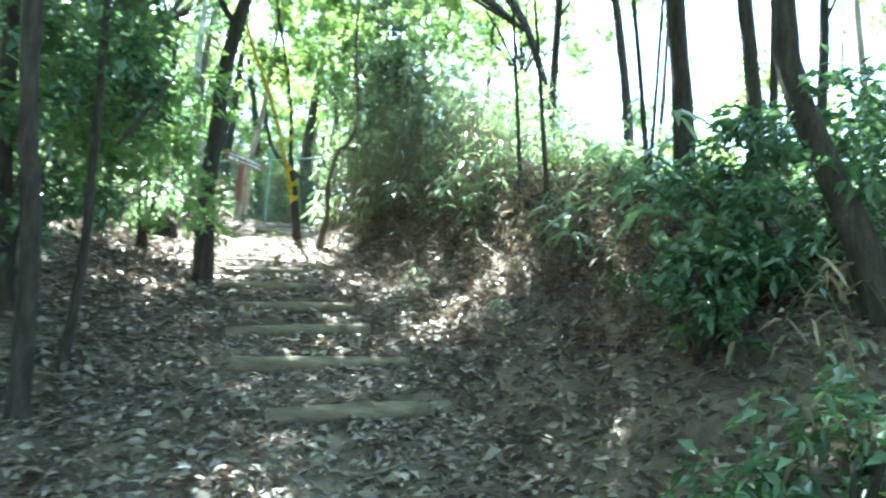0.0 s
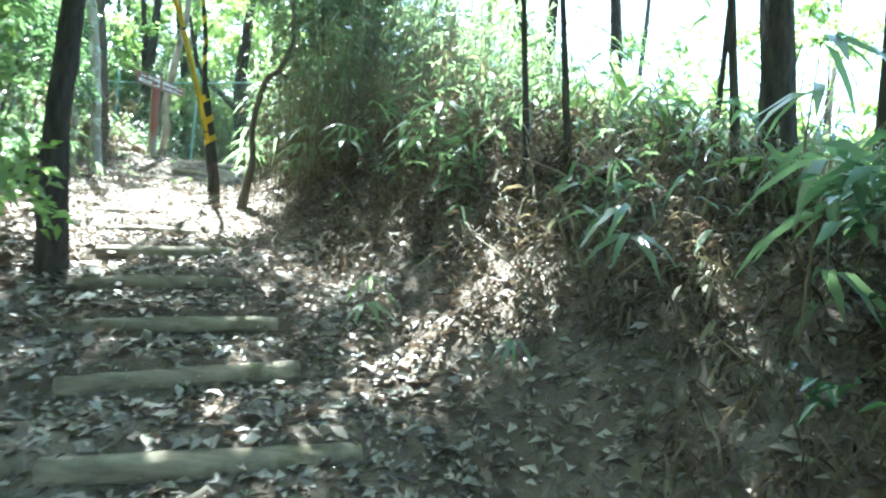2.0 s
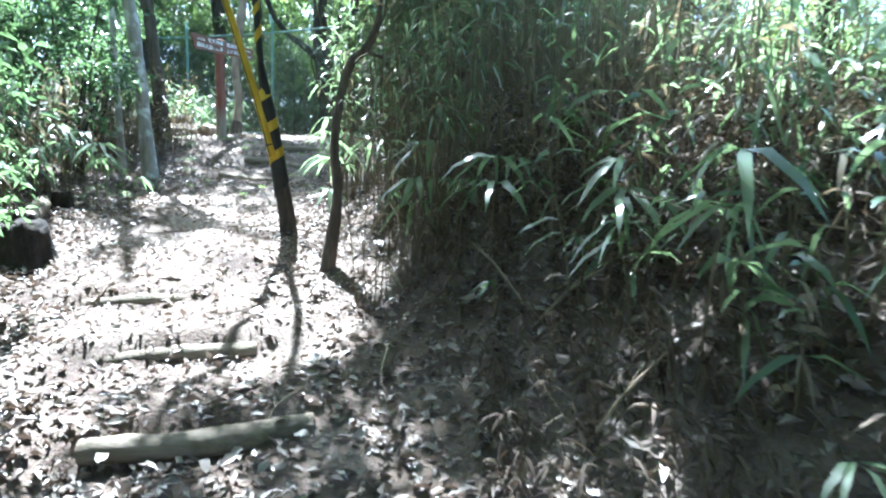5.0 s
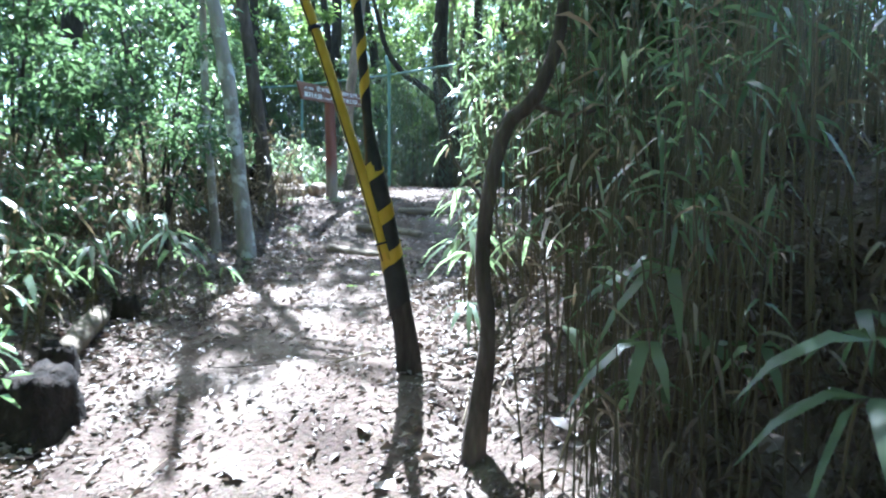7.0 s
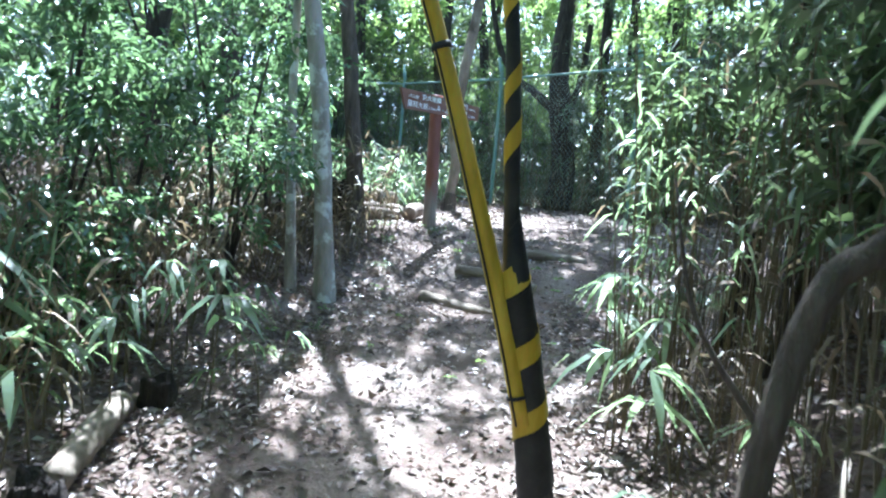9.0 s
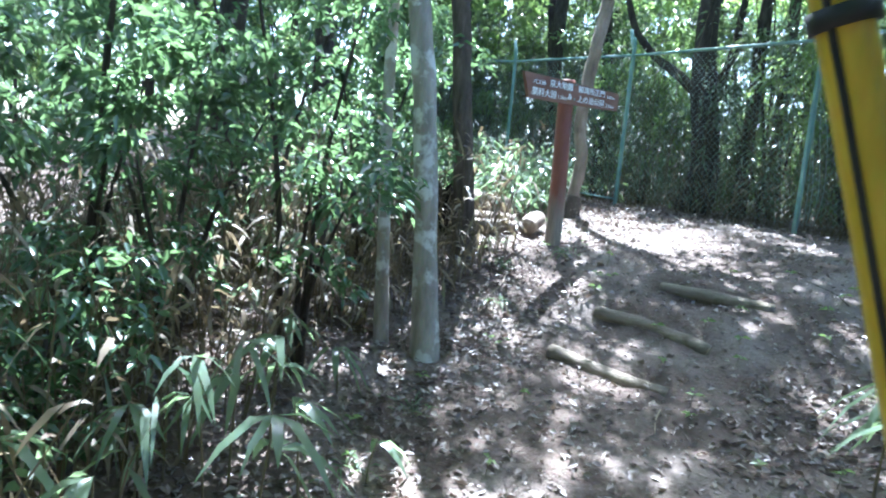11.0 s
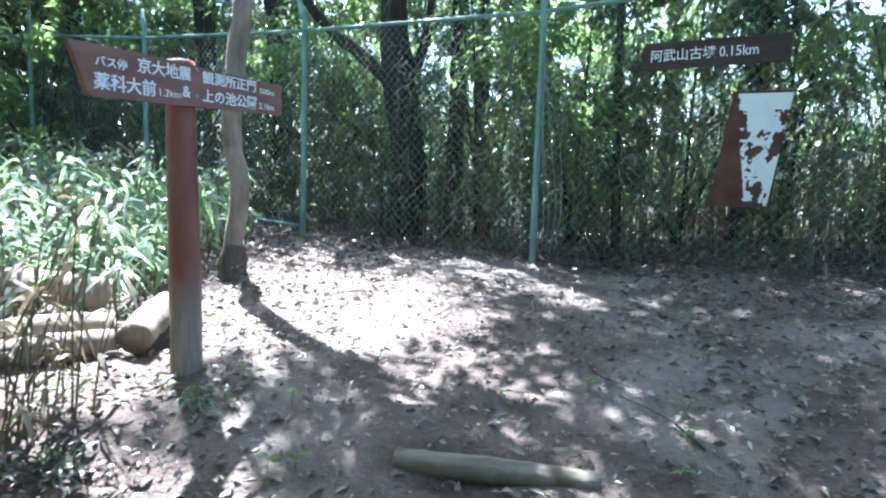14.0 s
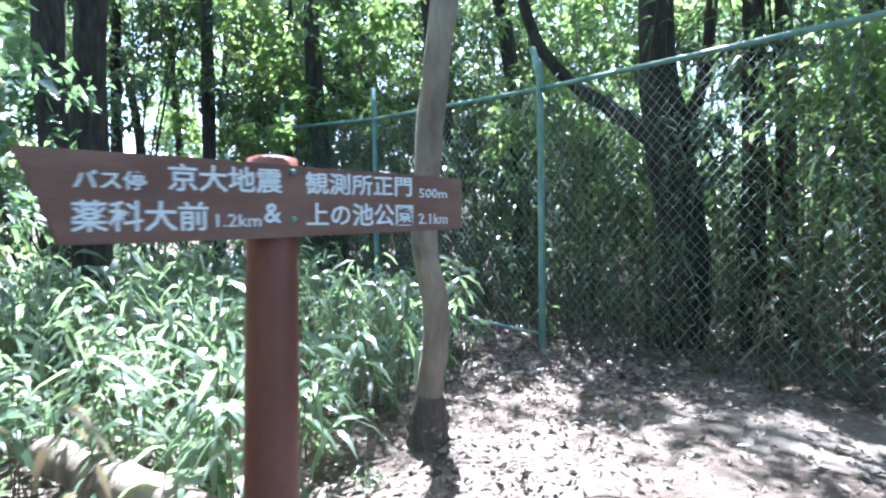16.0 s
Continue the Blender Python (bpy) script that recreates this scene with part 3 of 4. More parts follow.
# unseen lower boughs added to keep the bank, the terrace and the thicket's end in shade
for a, b, c, d, low in ((-0.1, 0.9, 2.2, 4.2, 0.2), (-1.3, -0.4, 8.2, 9.1, 1.4), (-3.1, -0.9, 12.0, 13.2, 0.0), (-1.0, 0.5, 9.0, 10.3, 1.5)):
    for gx in np.arange(a, b, 0.55):
        for gy in np.arange(c, d, 0.55):
            if roof.random() > (0.6 if c > 11 else 0.85):
                continue
            k = roof.uniform(3.6, 4.4) / math.tan(SUN_EL)
            x, y = gx + roof.normal() * 0.12 + math.sin(SUN_AZ) * k, gy + roof.normal() * 0.12 + math.cos(SUN_AZ) * k
            z = gz(gx, gy) + low + k * math.tan(SUN_EL)
            near = min(range(len(SHADE_TREES)), key=lambda t: (SHADE_TREES[t][0] - x) ** 2 + (SHADE_TREES[t][1] - y) ** 2)
            shade_clumps[near].append((x, y, z))
for k, ((x, y), some) in enumerate(zip(SHADE_TREES, shade_clumps)):
    if not some:
        continue
    z, c = gz(x, y), np.mean(some, 0)
    stems = [[(x, y, z, 0.12), (x + (c[0] - x) * 0.08, y, z + 2.4, 0.1), (x + (c[0] - x) * 0.45, (y + c[1]) / 2, z + 4.8, 0.07), (c[0], c[1], c[2], 0.03)]]
    for tip in some[::3]:
        stems.append([(x + (c[0] - x) * 0.4, y + (c[1] - y) * 0.4, z + 4.5, 0.03), ((tip[0] + c[0]) / 2, (tip[1] + c[1]) / 2, c[2] - 0.4, 0.02), (*tip, 0.008)])
    tree("shade_canopy_tree", "added tall leafy tree whose mostly unseen crown shades the trail", stems, BARK_DARK, np.array(some), LEAF_LIGHT, 0.12, 330, 0.54, 140 + k)


# ---- tree with warning wrap ----
def wrapped_tree():
    at = (-1.84, 8.34, gz(-1.84, 8.34) - 0.03)
    top = base("wrapped_tree", at, "forked tree wrapped in yellow and black warning tape", "tree", "trees")
    stem = [(-1.84, 8.34, at[2] - 0.1, 0.075), (-1.85, 8.34, 2.45, 0.056), (-1.93, 8.32, 2.94, 0.046), (-1.98, 8.3, 3.2, 0.046), (-2.0, 8.3, 3.3, 0.036), (-2.012, 8.295, 3.38, 0.021), (-2.04, 8.28, 3.77, 0.019), (-2.07, 8.27, 4.05, 0.018), (-2.2, 8.22, 4.7, 0.017), (-2.38, 8.2, 5.47, 0.015), (-2.5, 8.3, 7.0, 0.01)]
    limb = [(-1.93, 8.285, 2.86, 0.027), (-2.0, 8.27, 3.12, 0.026), (-2.12, 8.24, 3.52, 0.0245), (-2.27, 8.19, 4.0, 0.0235), (-2.43, 8.14, 4.4, 0.025), (-2.65, 8.12, 4.9, 0.022), (-3.0, 8.1, 6.0, 0.012)]
    bm = bmesh.new()
    part("trunk", tube(bm, local(stem, at), 44, 12, 0.03, 1), BARK_DARK, top)
    bm = bmesh.new()
    part("limb", tube(bm, local(limb, at), 26, 10, 0.015, 2), YELLOW, top, "limb sleeved in plain yellow plastic")
    line = [(x - 0.012, y - r * 0.92, z, 0.0035) for x, y, z, r in limb[:-1]]
    bm = bmesh.new()
    part("seam", tube(bm, local(line, at), 22, 6, 0, 2), BLACK, top, "thin black seam line")
    for z in (2.93, 3.86):
        rows = spline(limb, 60)
        i = int(np.argmin(np.abs(rows[:, 2] - z)))
        a, b = rows[i], rows[i + 1]
        bm = bmesh.new()
        part("tie", tube(bm, local([(*a[:3], a[3] + 0.006), (*(a[:3] + (b[:3] - a[:3]) * 0.35), a[3] + 0.006)], at), 3, 14, 0.02, 5), BLACK, top, "black binding tape")
    # tape wound up the stem: a black winding with a yellow one over it
    rows = spline(stem[1:10], 260)

    def winding(z, width, lift, mat, turn=0.19):
        bm = bmesh.new()
        ring = []
        for k in range(19):
            a = math.pi / 2 + 2 * math.pi * k / 18
            pair = []
            for q in (0, 1):
                zz = z + turn * k / 18 + width * q
                row = rows[int(np.argmin(np.abs(rows[:, 2] - zz)))]
                rad = row[3] * 1.04 + lift
                pair.append(bm.verts.new((row[0] + rad * math.cos(a) - at[0], row[1] + rad * math.sin(a) - at[1], zz - at[2])))
            ring.append(pair)
        for (a, b), (c, d) in zip(ring, ring[1:]):
            bm.faces.new((a, c, d, b))
        part("tape_band", bm, mat, top, "yellow warning tape" if mat is YELLOW else "black warning tape")

    for j in range(14):
        z = 2.55 + 0.19 * j
        winding(z, 0.188, 0.0025, BLACK)
        if j not in (0, 4):
            winding(z + 0.02 * math.sin(3.0 * j), 0.07 + 0.012 * math.sin(5.0 * j), 0.005, YELLOW)
    r = np.random.default_rng(77)
    C = np.vstack([crown_points((-2.4, 8.6, 6.9), (0.9, 0.8, 0.7), 7, r), crown_points((-3.1, 8.1, 5.9), (0.7, 0.7, 0.5), 3, r)]) - at
    C = np.array([c for c in C if not sunlit_below(c[0] + at[0], c[1] + at[1], c[2], 0.0)] or [C[0]])
    P, D = clumps(C, np.full(len(C), 0.4), 140, r)
    leaf_object("crown", P, D, 0.08 * (0.7 + 0.6 * r.random(len(P))), 0.038, LEAF_LIGHT, top, r=r)


wrapped_tree()


# ---- trail sign ----
def lettering(name, text, size, mat, parent, m, bold=0.0, depth=0.0015):
    cu = bpy.data.curves.new(name, "FONT")
    cu.body, cu.size, cu.offset, cu.extrude, cu.resolution_u = text, size, bold, depth, 2
    tmp = bpy.data.objects.new(name, cu)
    scene.collection.objects.link(tmp)
    me = bpy.data.meshes.new_from_object(tmp.evaluated_get(bpy.context.evaluated_depsgraph_get()))
    bpy.data.objects.remove(tmp)
    me.materials.clear()
    me.materials.append(mat)
    ob = new(name, me)
    ob.parent = parent
    ob.matrix_local = m
    return ob


def fit_text(name, text, x0, x1, y0, y1, mat, parent, z, bold=0.0):
    """Lettering stretched to fill a box on the board's face."""
    ob = lettering(name, text, 0.1, mat, parent, Matrix(), bold)
    co = np.array([v.co for v in ob.data.vertices])
    lo, hi = co.min(0), co.max(0)
    sx, sy = (x1 - x0) / (hi[0] - lo[0]), (y1 - y0) / (hi[1] - lo[1])
    for v in ob.data.vertices:
        v.co.x, v.co.y, v.co.z = x0 + (v.co.x - lo[0]) * sx, y0 + (v.co.y - lo[1]) * sy, z + v.co.z
    return ob


def slab(bm, outline, thick, bevel=0.003):
    top = [bm.verts.new((x, y, thick)) for x, y in outline]
    bot = [bm.verts.new((x, y, 0)) for x, y in outline]
    bm.faces.new(top)
    bm.faces.new(bot[::-1])
    for i in range(len(outline)):
        j = (i + 1) % len(outline)
        bm.faces.new((bot[i], bot[j], top[j], top[i]))
    bmesh.ops.bevel(bm, geom=bm.edges[:], offset=bevel, segments=2, affect="EDGES")
    return bm


def board_pose(left, right):
    """A face with x along left to right, y up, z towards the viewer on the right-hand side."""
    x = (Vector(right) - Vector(left)).normalized()
    y = Vector((0, 0, 1))
    y = (y - x * y.dot(x)).normalized()
    m = Matrix((x, y, x.cross(y))).transposed().to_4x4()
    m.translation = left
    return m


def trail_sign():
    at = Vector((-3.95, 12.57, gz(-3.95, 12.57)))
    top = base("trail_sign", at, "red-brown wooden post with brown arrow-shaped direction board", "sign")
    bm = bmesh.new()
    tube(bm, [(0.01, -0.02, -0.2, 0.066), (0, 0, 0.35, 0.064), (-0.04, 0.07, 0.9, 0.061), (-0.06, 0.11, 1.27, 0.06)], 18, 20, 0.012, 4)
    part("post", bm, POST_WORN, top, "red-brown painted post, bare weathered wood at its foot")
    m = board_pose((-4.183, 12.163, 4.375), (-3.727, 13.125, 4.37))
    length = 1.065
    m = Matrix.Translation(-at) @ m @ Matrix.Translation((0, 0, -0.01))
    outline = [(0.0, 0.088), (0.03, 0.02), (0.07, -0.095), (0.5, -0.088), (length, -0.072), (length + 0.004, 0.068), (0.62, 0.076), (0.3, 0.084)]
    bm = bmesh.new()
    slab(bm, outline, 0.03)
    board = part("arrow_board", bm, BOARD_PAINT, top, "brown arrow-shaped plank with white lettering", shade=False)
    board.matrix_local = m
    z = 0.0305
    for name, text, x0, x1, y0, y1, bold in (
            ("lettering", "バス停", 0.098, 0.228, 0.012, 0.05, 0.0015), ("lettering", "京大地震", 0.271, 0.522, 0.012, 0.07, 0.0015), ("lettering", "観測所正門", 0.581, 0.89, 0.013, 0.066, 0.0015),
            ("lettering", "500m", 0.915, 1.01, 0.012, 0.036, 0.0), ("lettering", "薬科大前", 0.092, 0.351, -0.07, -0.008, 0.0015), ("lettering", "1.2km", 0.369, 0.47, -0.062, -0.034, 0.0),
            ("lettering", "&", 0.477, 0.519, -0.054, -0.009, 0.0015), ("lettering", "上の池公園", 0.582, 0.893, -0.062, -0.006, 0.0015), ("lettering", "2.1km", 0.912, 1.011, -0.058, -0.03, 0.0)):
        fit_text(name, text, x0, x1, y0, y1, WHITE_PAINT, board, z, bold)
    for x, y in ((0.548, 0.063), (0.548, -0.045)):
        bm = bmesh.new()
        tube(bm, [(x, y, 0.028, 0.008), (x, y, 0.036, 0.007)], 3, 10, 0)
        part("bolt", bm, FENCE_PAINT, board, "green-tarnished bolt head")


trail_sign()


# ---- wire fence ----
FX, FY = 2.08, -1.14
POSTS = [(-4.39 + FX * k, 16.15 + FY * k) for k in range(-3, 4)]


def fence():
    at = (*POSTS[3], gz(*POSTS[3]))
    top = base("wire_fence", at, "green steel-post chain-link fence with sagging wire mesh", "fence")
    for i, (x, y) in enumerate(POSTS):
        z = gz(x, y)
        bm = bmesh.new()
        tube(bm, local([(x, y, z - 0.2, 0.025), (x, y, z + 1.9, 0.025), (x - 0.02, y + 0.02, z + 2.0, 0.026), (x - 0.1, y + 0.16, z + 2.22, 0.024)], at), 16, 10, 0.0)
        part("fence_post", bm, FENCE_PAINT, top)
    for i, (a, b) in enumerate(zip(POSTS, POSTS[1:])):
        za, zb = gz(*a), gz(*b)
        bm = bmesh.new()
        tube(bm, local([(*a, za + 1.88, 0.017), (*b, zb + 1.88, 0.017)], at), 3, 8, 0)
        part("top_rail", bm, FENCE_PAINT, top)
        if i < 3:
            bm = bmesh.new()
            tube(bm, local([(*a, za + 0.08, 0.012), (*b, zb + 0.08, 0.012)], at), 3, 8, 0)
            part("bottom_rail", bm, FENCE_PAINT, top)
        length, high, gap = math.hypot(b[0] - a[0], b[1] - a[1]), 1.78, 0.075
        bm = bmesh.new()
        for k in range(int((length + high) / gap)):
            for way in (1, -1):
                u0, u1 = k * gap, k * gap - high
                s0, s1 = 0.0, high
                if u0 > length:
                    s0 = u0 - length
                if u1 < 0:
                    s1 = u0
                if s1 <= s0:
                    continue
                ends = []
                for s in (s0, s1):
                    u = u0 - s
                    f = u / length if way > 0 else 1 - u / length
                    ends.append((a[0] + (b[0] - a[0]) * f - at[0], a[1] + (b[1] - a[1]) * f - at[1], za + (zb - za) * f + 0.09 + s - at[2], 0.0014))
                tube(bm, ends, 2, 3, 0, cap=False)
        part("wire_mesh", bm, WIRE, top, "grey-green chain-link wire")
    # loose wire ends hanging down beside one post
    x, y = POSTS[4]
    z = gz(x, y)
    q = np.random.default_rng(8)
    for k in range(5):
        u = 0.03 + 0.025 * k
        bm = bmesh.new()
        tube(bm, local([(x + u * 0.3, y - 0.03, z + 1.75 - 0.1 * k, 0.003), (x + u + 0.02 * q.normal(), y - 0.04, z + 1.0, 0.003), (x + u * 1.3 + 0.02 * q.normal(), y - 0.04, z + 0.45, 0.003), (x + u * 1.2, y - 0.03, z + 0.1, 0.003)], at), 14, 5, 0)
        part("loose_wire", bm, WIRE, top, "loose pale wire end")
    return top


fence()


# ---- signs on the fence ----
def fence_signs():
    m = board_pose((-1.66, 14.61, 4.86), (-0.78, 14.13, 4.88))
    top = base("tomb_sign", m.translation, "dark brown plank sign with white lettering on fence", "sign")
    bm = bmesh.new()
    slab(bm, [(0.0, -0.085), (0.9, -0.085), (0.905, 0.085), (0.02, 0.09), (-0.01, 0.02)], 0.025)
    board = part("plank", bm, DARK_BOARD, top, shade=False)
    board.matrix_local = Matrix.Translation(-m.translation) @ m
    fit_text("lettering", "阿武山古墳", 0.06, 0.47, -0.035, 0.045, WHITE_PAINT, board, 0.0255, 0.001)
    fit_text("lettering", "0.15km", 0.49, 0.72, -0.03, 0.035, WHITE_PAINT, board, 0.0255, 0.0008)
    m2 = board_pose((-1.2, 14.36, 4.26), (-0.86, 14.175, 4.26))
    top = base("notice_board", m2.translation, "rusty brown notice board with peeling white paint", "sign")
    bm = bmesh.new()
    slab(bm, [(-0.03, -0.37), (0.33, -0.37), (0.4, 0.36), (0.07, 0.36)], 0.02)
    board = part("panel", bm, RUST_BOARD, top, shade=False)
    board.matrix_local = Matrix.Translation(-m2.translation) @ m2
    n, verts, faces, seen = 44, [], [], {}
    for i in range(n):
        for j in range(n * 2):
            u, v = (i + 0.5) / n, (j + 0.5) / n / 2
            flake = noise.fractal(Vector((u * 4.2, v * 7.5, 3.7)), 1.0, 2.0, 4)
            edge = 0.12 + 0.46 * (1 - v) ** 1.1
            if u < edge + 0.1 * flake or (flake < -0.22 and v < 0.85):
                continue
            quad = []
            for p, q in ((i, j), (i + 1, j), (i + 1, j + 1), (i, j + 1)):
                if (p, q) not in seen:
                    a, b = p / n, q / n / 2
                    seen[p, q] = len(verts)
                    verts.append((-0.02 + 0.1 * b + 0.335 * a, -0.355 + 0.7 * b, 0.0225))
                quad.append(seen[p, q])
            faces.append(quad)
    mesh_object("flaking_paint", verts, faces, WHITE_PAINT, board, "peeling white paint layer")


fence_signs()


# ---- stumps, fallen logs and stones ----
def fallen(name, label, pts, mat, seed, seg=14):
    x, y = pts[0][0], pts[0][1]
    at = (x, y, gz(x, y))
    top = base(name, at, label, "log", "fallen logs")
    bm = bmesh.new()
    tube(bm, local([(px, py, gz(px, py) + h, r) for px, py, h, r in pts], at), 18, seg, 0.04, seed)
    part("log", bm, mat, top)
    return top


def stump(x, y, r, h, label, seed):
    at = (x, y, gz(x, y))
    top = base("tree_stump", at, label, "stump", "stumps")
    q = np.random.default_rng(seed)
    bm = bmesh.new()
    seg, rings = 22, []
    jag = np.convolve(np.tile(q.random(seg), 3), [0.25, 0.5, 0.25], 'same')[seg:2 * seg] * 0.45 * h
    for lvl in range(7):
        f = lvl / 6
        ring = []
        for k in range(seg):
            a = 2 * math.pi * k / seg
            rad = r * (1.45 - 0.6 * f ** 0.5) * (1 + 0.12 * math.sin(4 * a + seed) + 0.05 * q.normal())
            ring.append(bm.verts.new((rad * math.cos(a), rad * math.sin(a), -0.08 + f * (h + 0.08) - f * f * jag[k])))
        rings.append(ring)
    inner = [bm.verts.new((v.co.x * 0.6, v.co.y * 0.6, v.co.z - 0.1 * h)) for v in rings[-1]]
    rings.append(inner)
    for a, b in zip(rings, rings[1:]):
        for k in range(seg):
            bm.faces.new((a[k], a[(k + 1) % seg], b[(k + 1) % seg], b[k]))
    bm.faces.new(inner)
    part("stump", bm, STUMP_WOOD, top)


stump(-3.26, 7.68, 0.15, 0.25, "dark rotten tree stump at the trail edge", 5)
stump(-3.46, 8.02, 0.085, 0.2, "small sawn stump in leaf litter", 9)
fallen("fallen_log", "short pale sawn log lying in leaf litter", [(-3.52, 8.12, 0.05, 0.055), (-3.66, 8.42, 0.06, 0.06), (-3.77, 8.66, 0.05, 0.058)], LOG_WOOD, 4)
fallen("fallen_log", "mossy grey log in a pile by the sign", [(-4.95, 12.42, 0.08, 0.065), (-4.62, 12.64, 0.1, 0.07), (-4.36, 12.76, 0.1, 0.066)], BARK_TAN, 6)
fallen("fallen_log", "mossy grey log in a pile by the sign", [(-4.78, 12.3, 0.05, 0.055), (-4.5, 12.5, 0.07, 0.06), (-4.3, 12.64, 0.06, 0.058)], BARK_TAN, 7)
fallen("fallen_log", "stout grey log lying across the pile's end", [(-4.2, 12.62, 0.08, 0.07), (-4.24, 12.85, 0.11, 0.076), (-4.3, 13.14, 0.1, 0.07)], BARK_TAN, 3)
fallen("fallen_log", "thick grey log resting on the pile", [(-4.5, 12.9, 0.2, 0.075), (-4.9, 12.95, 0.2, 0.08), (-5.5, 13.1, 0.16, 0.075)], BARK_TAN, 8)
stump(-3.74, 8.84, 0.08, 0.16, "low dark stump at the end of the pale log", 15)
stump(-4.78, 12.3, 0.12, 0.45, "broken dark stump beside the log pile", 12)


# ---- undergrowth ----
def scatter(n, x0, x1, y0, y1, keep, r):
    x, y = r.uniform(x0, x1, n), r.uniform(y0, y1, n)
    k = keep(x, y)
    return x[k], y[k]


def off_trail(x, y):
    return x - trail_x(y)


def thicket(name, label, x, y, low, high, r, mat_leaf, per=12, leaf=(0.14, 0.02), cane=0.0045, category="bamboo", top_only=0.35, lean=0.12, shape=None):
    """Upright canes, joined, with leaves along their upper part."""
    z = ground_z(x, y)
    h = r.uniform(low, high, len(x)) * (shape(x, y) if shape else 1)
    dx, dy = (np.clip(r.normal(size=len(x)), -1.5, 1.5) * lean * h for _ in range(2))
    a = np.array([0, 2.094, 4.189])
    verts, faces = [], []
    for lvl in (0, 0.5, 1.0):
        rad = cane * (1.2 - 0.7 * lvl)
        cx, cy, cz = x + dx * lvl ** 1.6, y + dy * lvl ** 1.6, z - 0.03 + h * lvl
        verts.append(np.stack([cx[:, None] + rad * np.cos(a), cy[:, None] + rad * np.sin(a), np.repeat(cz[:, None], 3, 1)], -1))
    V = np.stack(verts, 1).reshape(-1, 3)
    one = [(l * 3 + k, l * 3 + (k + 1) % 3, l * 3 + 3 + (k + 1) % 3, l * 3 + 3 + k) for l in (0, 1) for k in range(3)]
    F = (np.array(one)[None] + (np.arange(len(x)) * 9)[:, None, None]).reshape(-1, 4)
    top = mesh_object(name, V, F.tolist(), CANE)
    tagged(top, label, category, kind="stuff")
    i = np.repeat(np.arange(len(x)), per)
    f = top_only + (1 - top_only) * r.random(len(i))
    P = np.stack([x[i] + dx[i] * f ** 1.6, y[i] + dy[i] * f ** 1.6, z[i] + h[i] * f], -1)
    D = r.normal(size=(len(i), 3)) * (1, 1, 0.5) + (0, 0, 0.15)
    L = leaf[0] * (0.6 + 0.8 * r.random(len(i)))
    leaf_object("leaves", P, D, L, leaf[1] * (0.7 + 0.6 * r.random(len(i))), mat_leaf, top, long=True, droop=0.6, r=r)
    return top


q = np.random.default_rng(21)
# dense bamboo beside the crooked tree
def in_thicket(x, y):
    return (y > 6.55 + 0.55 * smooth(0.2, -0.9, x)) & (off_trail(x, y) > 0.85 + 0.15 * smooth(9.0, 10, y)) & (x > -1.2 - 0.6 * smooth(8.4, 9.3, y)) & (x < 1.9) & ~((y > 9.9) & (x < -1.1))


def falling(x, y):
    return 1 - 0.55 * smooth(-0.3, 1.5, x)


x, y = scatter(1850, -1.9, 2.0, 6.3, 10.6, lambda x, y: in_thicket(x, y) & ((y > 8.3) | (x < -0.5) | (np.sin(91 * x + 57 * y) > 0.1)), q)
thicket("bamboo_thicket", "dense thicket of thin dwarf bamboo canes and leaves", x, y, 1.0, 2.2, q, LEAF_BAMBOO, 11, (0.12, 0.0135), cane=0.0034, top_only=0.45, lean=0.09, shape=falling)
x, y = scatter(1450, -1.9, 2.0, 6.3, 10.6, lambda x, y: in_thicket(x, y) & ((y > 8.3) | (x < -0.5) | (np.sin(91 * x + 57 * y) > -0.2)), q)
thicket("dead_bamboo", "tan withered bamboo canes and hanging dead leaves", x, y, 0.4, 1.7, q, LEAF_TAN, 6, (0.12, 0.012), cane=0.003, lean=0.1, top_only=0.1, shape=falling)
# growth on the bank
x, y = scatter(520, -0.2, 3.6, 2.6, 6.8, lambda x, y: off_trail(x, y) > 1.65, q)
thicket("bank_bamboo", "low dwarf bamboo growing over the bank", x, y, 0.15, 0.5, q, LEAF_BAMBOO, 4, (0.15, 0.022), lean=0.3, top_only=0.5)
x, y = scatter(600, -0.2, 3.6, 1.5, 6.8, lambda x, y: off_trail(x, y) > 1.5, q)
thicket("dead_stalks", "dry tan stalks and dead leaves on the bank", x, y, 0.12, 0.5, q, LEAF_TAN, 7, (0.12, 0.017), lean=0.35, top_only=0.05)
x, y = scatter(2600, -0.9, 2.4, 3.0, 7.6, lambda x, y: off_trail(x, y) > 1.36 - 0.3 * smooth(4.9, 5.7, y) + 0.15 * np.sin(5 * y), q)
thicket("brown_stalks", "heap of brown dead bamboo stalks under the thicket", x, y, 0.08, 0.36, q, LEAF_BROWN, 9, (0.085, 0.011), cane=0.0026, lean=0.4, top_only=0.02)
x, y = scatter(130, -0.6, 1.6, 5.6, 7.3, lambda x, y: off_trail(x, y) > 1.45, q)
thicket("edge_bamboo", "green dwarf bamboo shoots in front of the thicket", x, y, 0.3, 0.8, q, LEAF_BAMBOO, 6, (0.17, 0.023), lean=0.3, top_only=0.4)
# sunlit growth along the ridge behind the bank
x, y = scatter(620, 1.0, 5.5, 5.0, 10.5, lambda x, y: (off_trail(x, y) > 2.3) & (np.sin(2.1 * x + 1.3 * y) > -0.6), q)
thicket("ridge_bamboo", "sunlit broad-leaved dwarf bamboo along the ridge", x, y, 0.3, 0.95, q, LEAF_SUNNY, 8, (0.22, 0.032), lean=0.25, top_only=0.3)
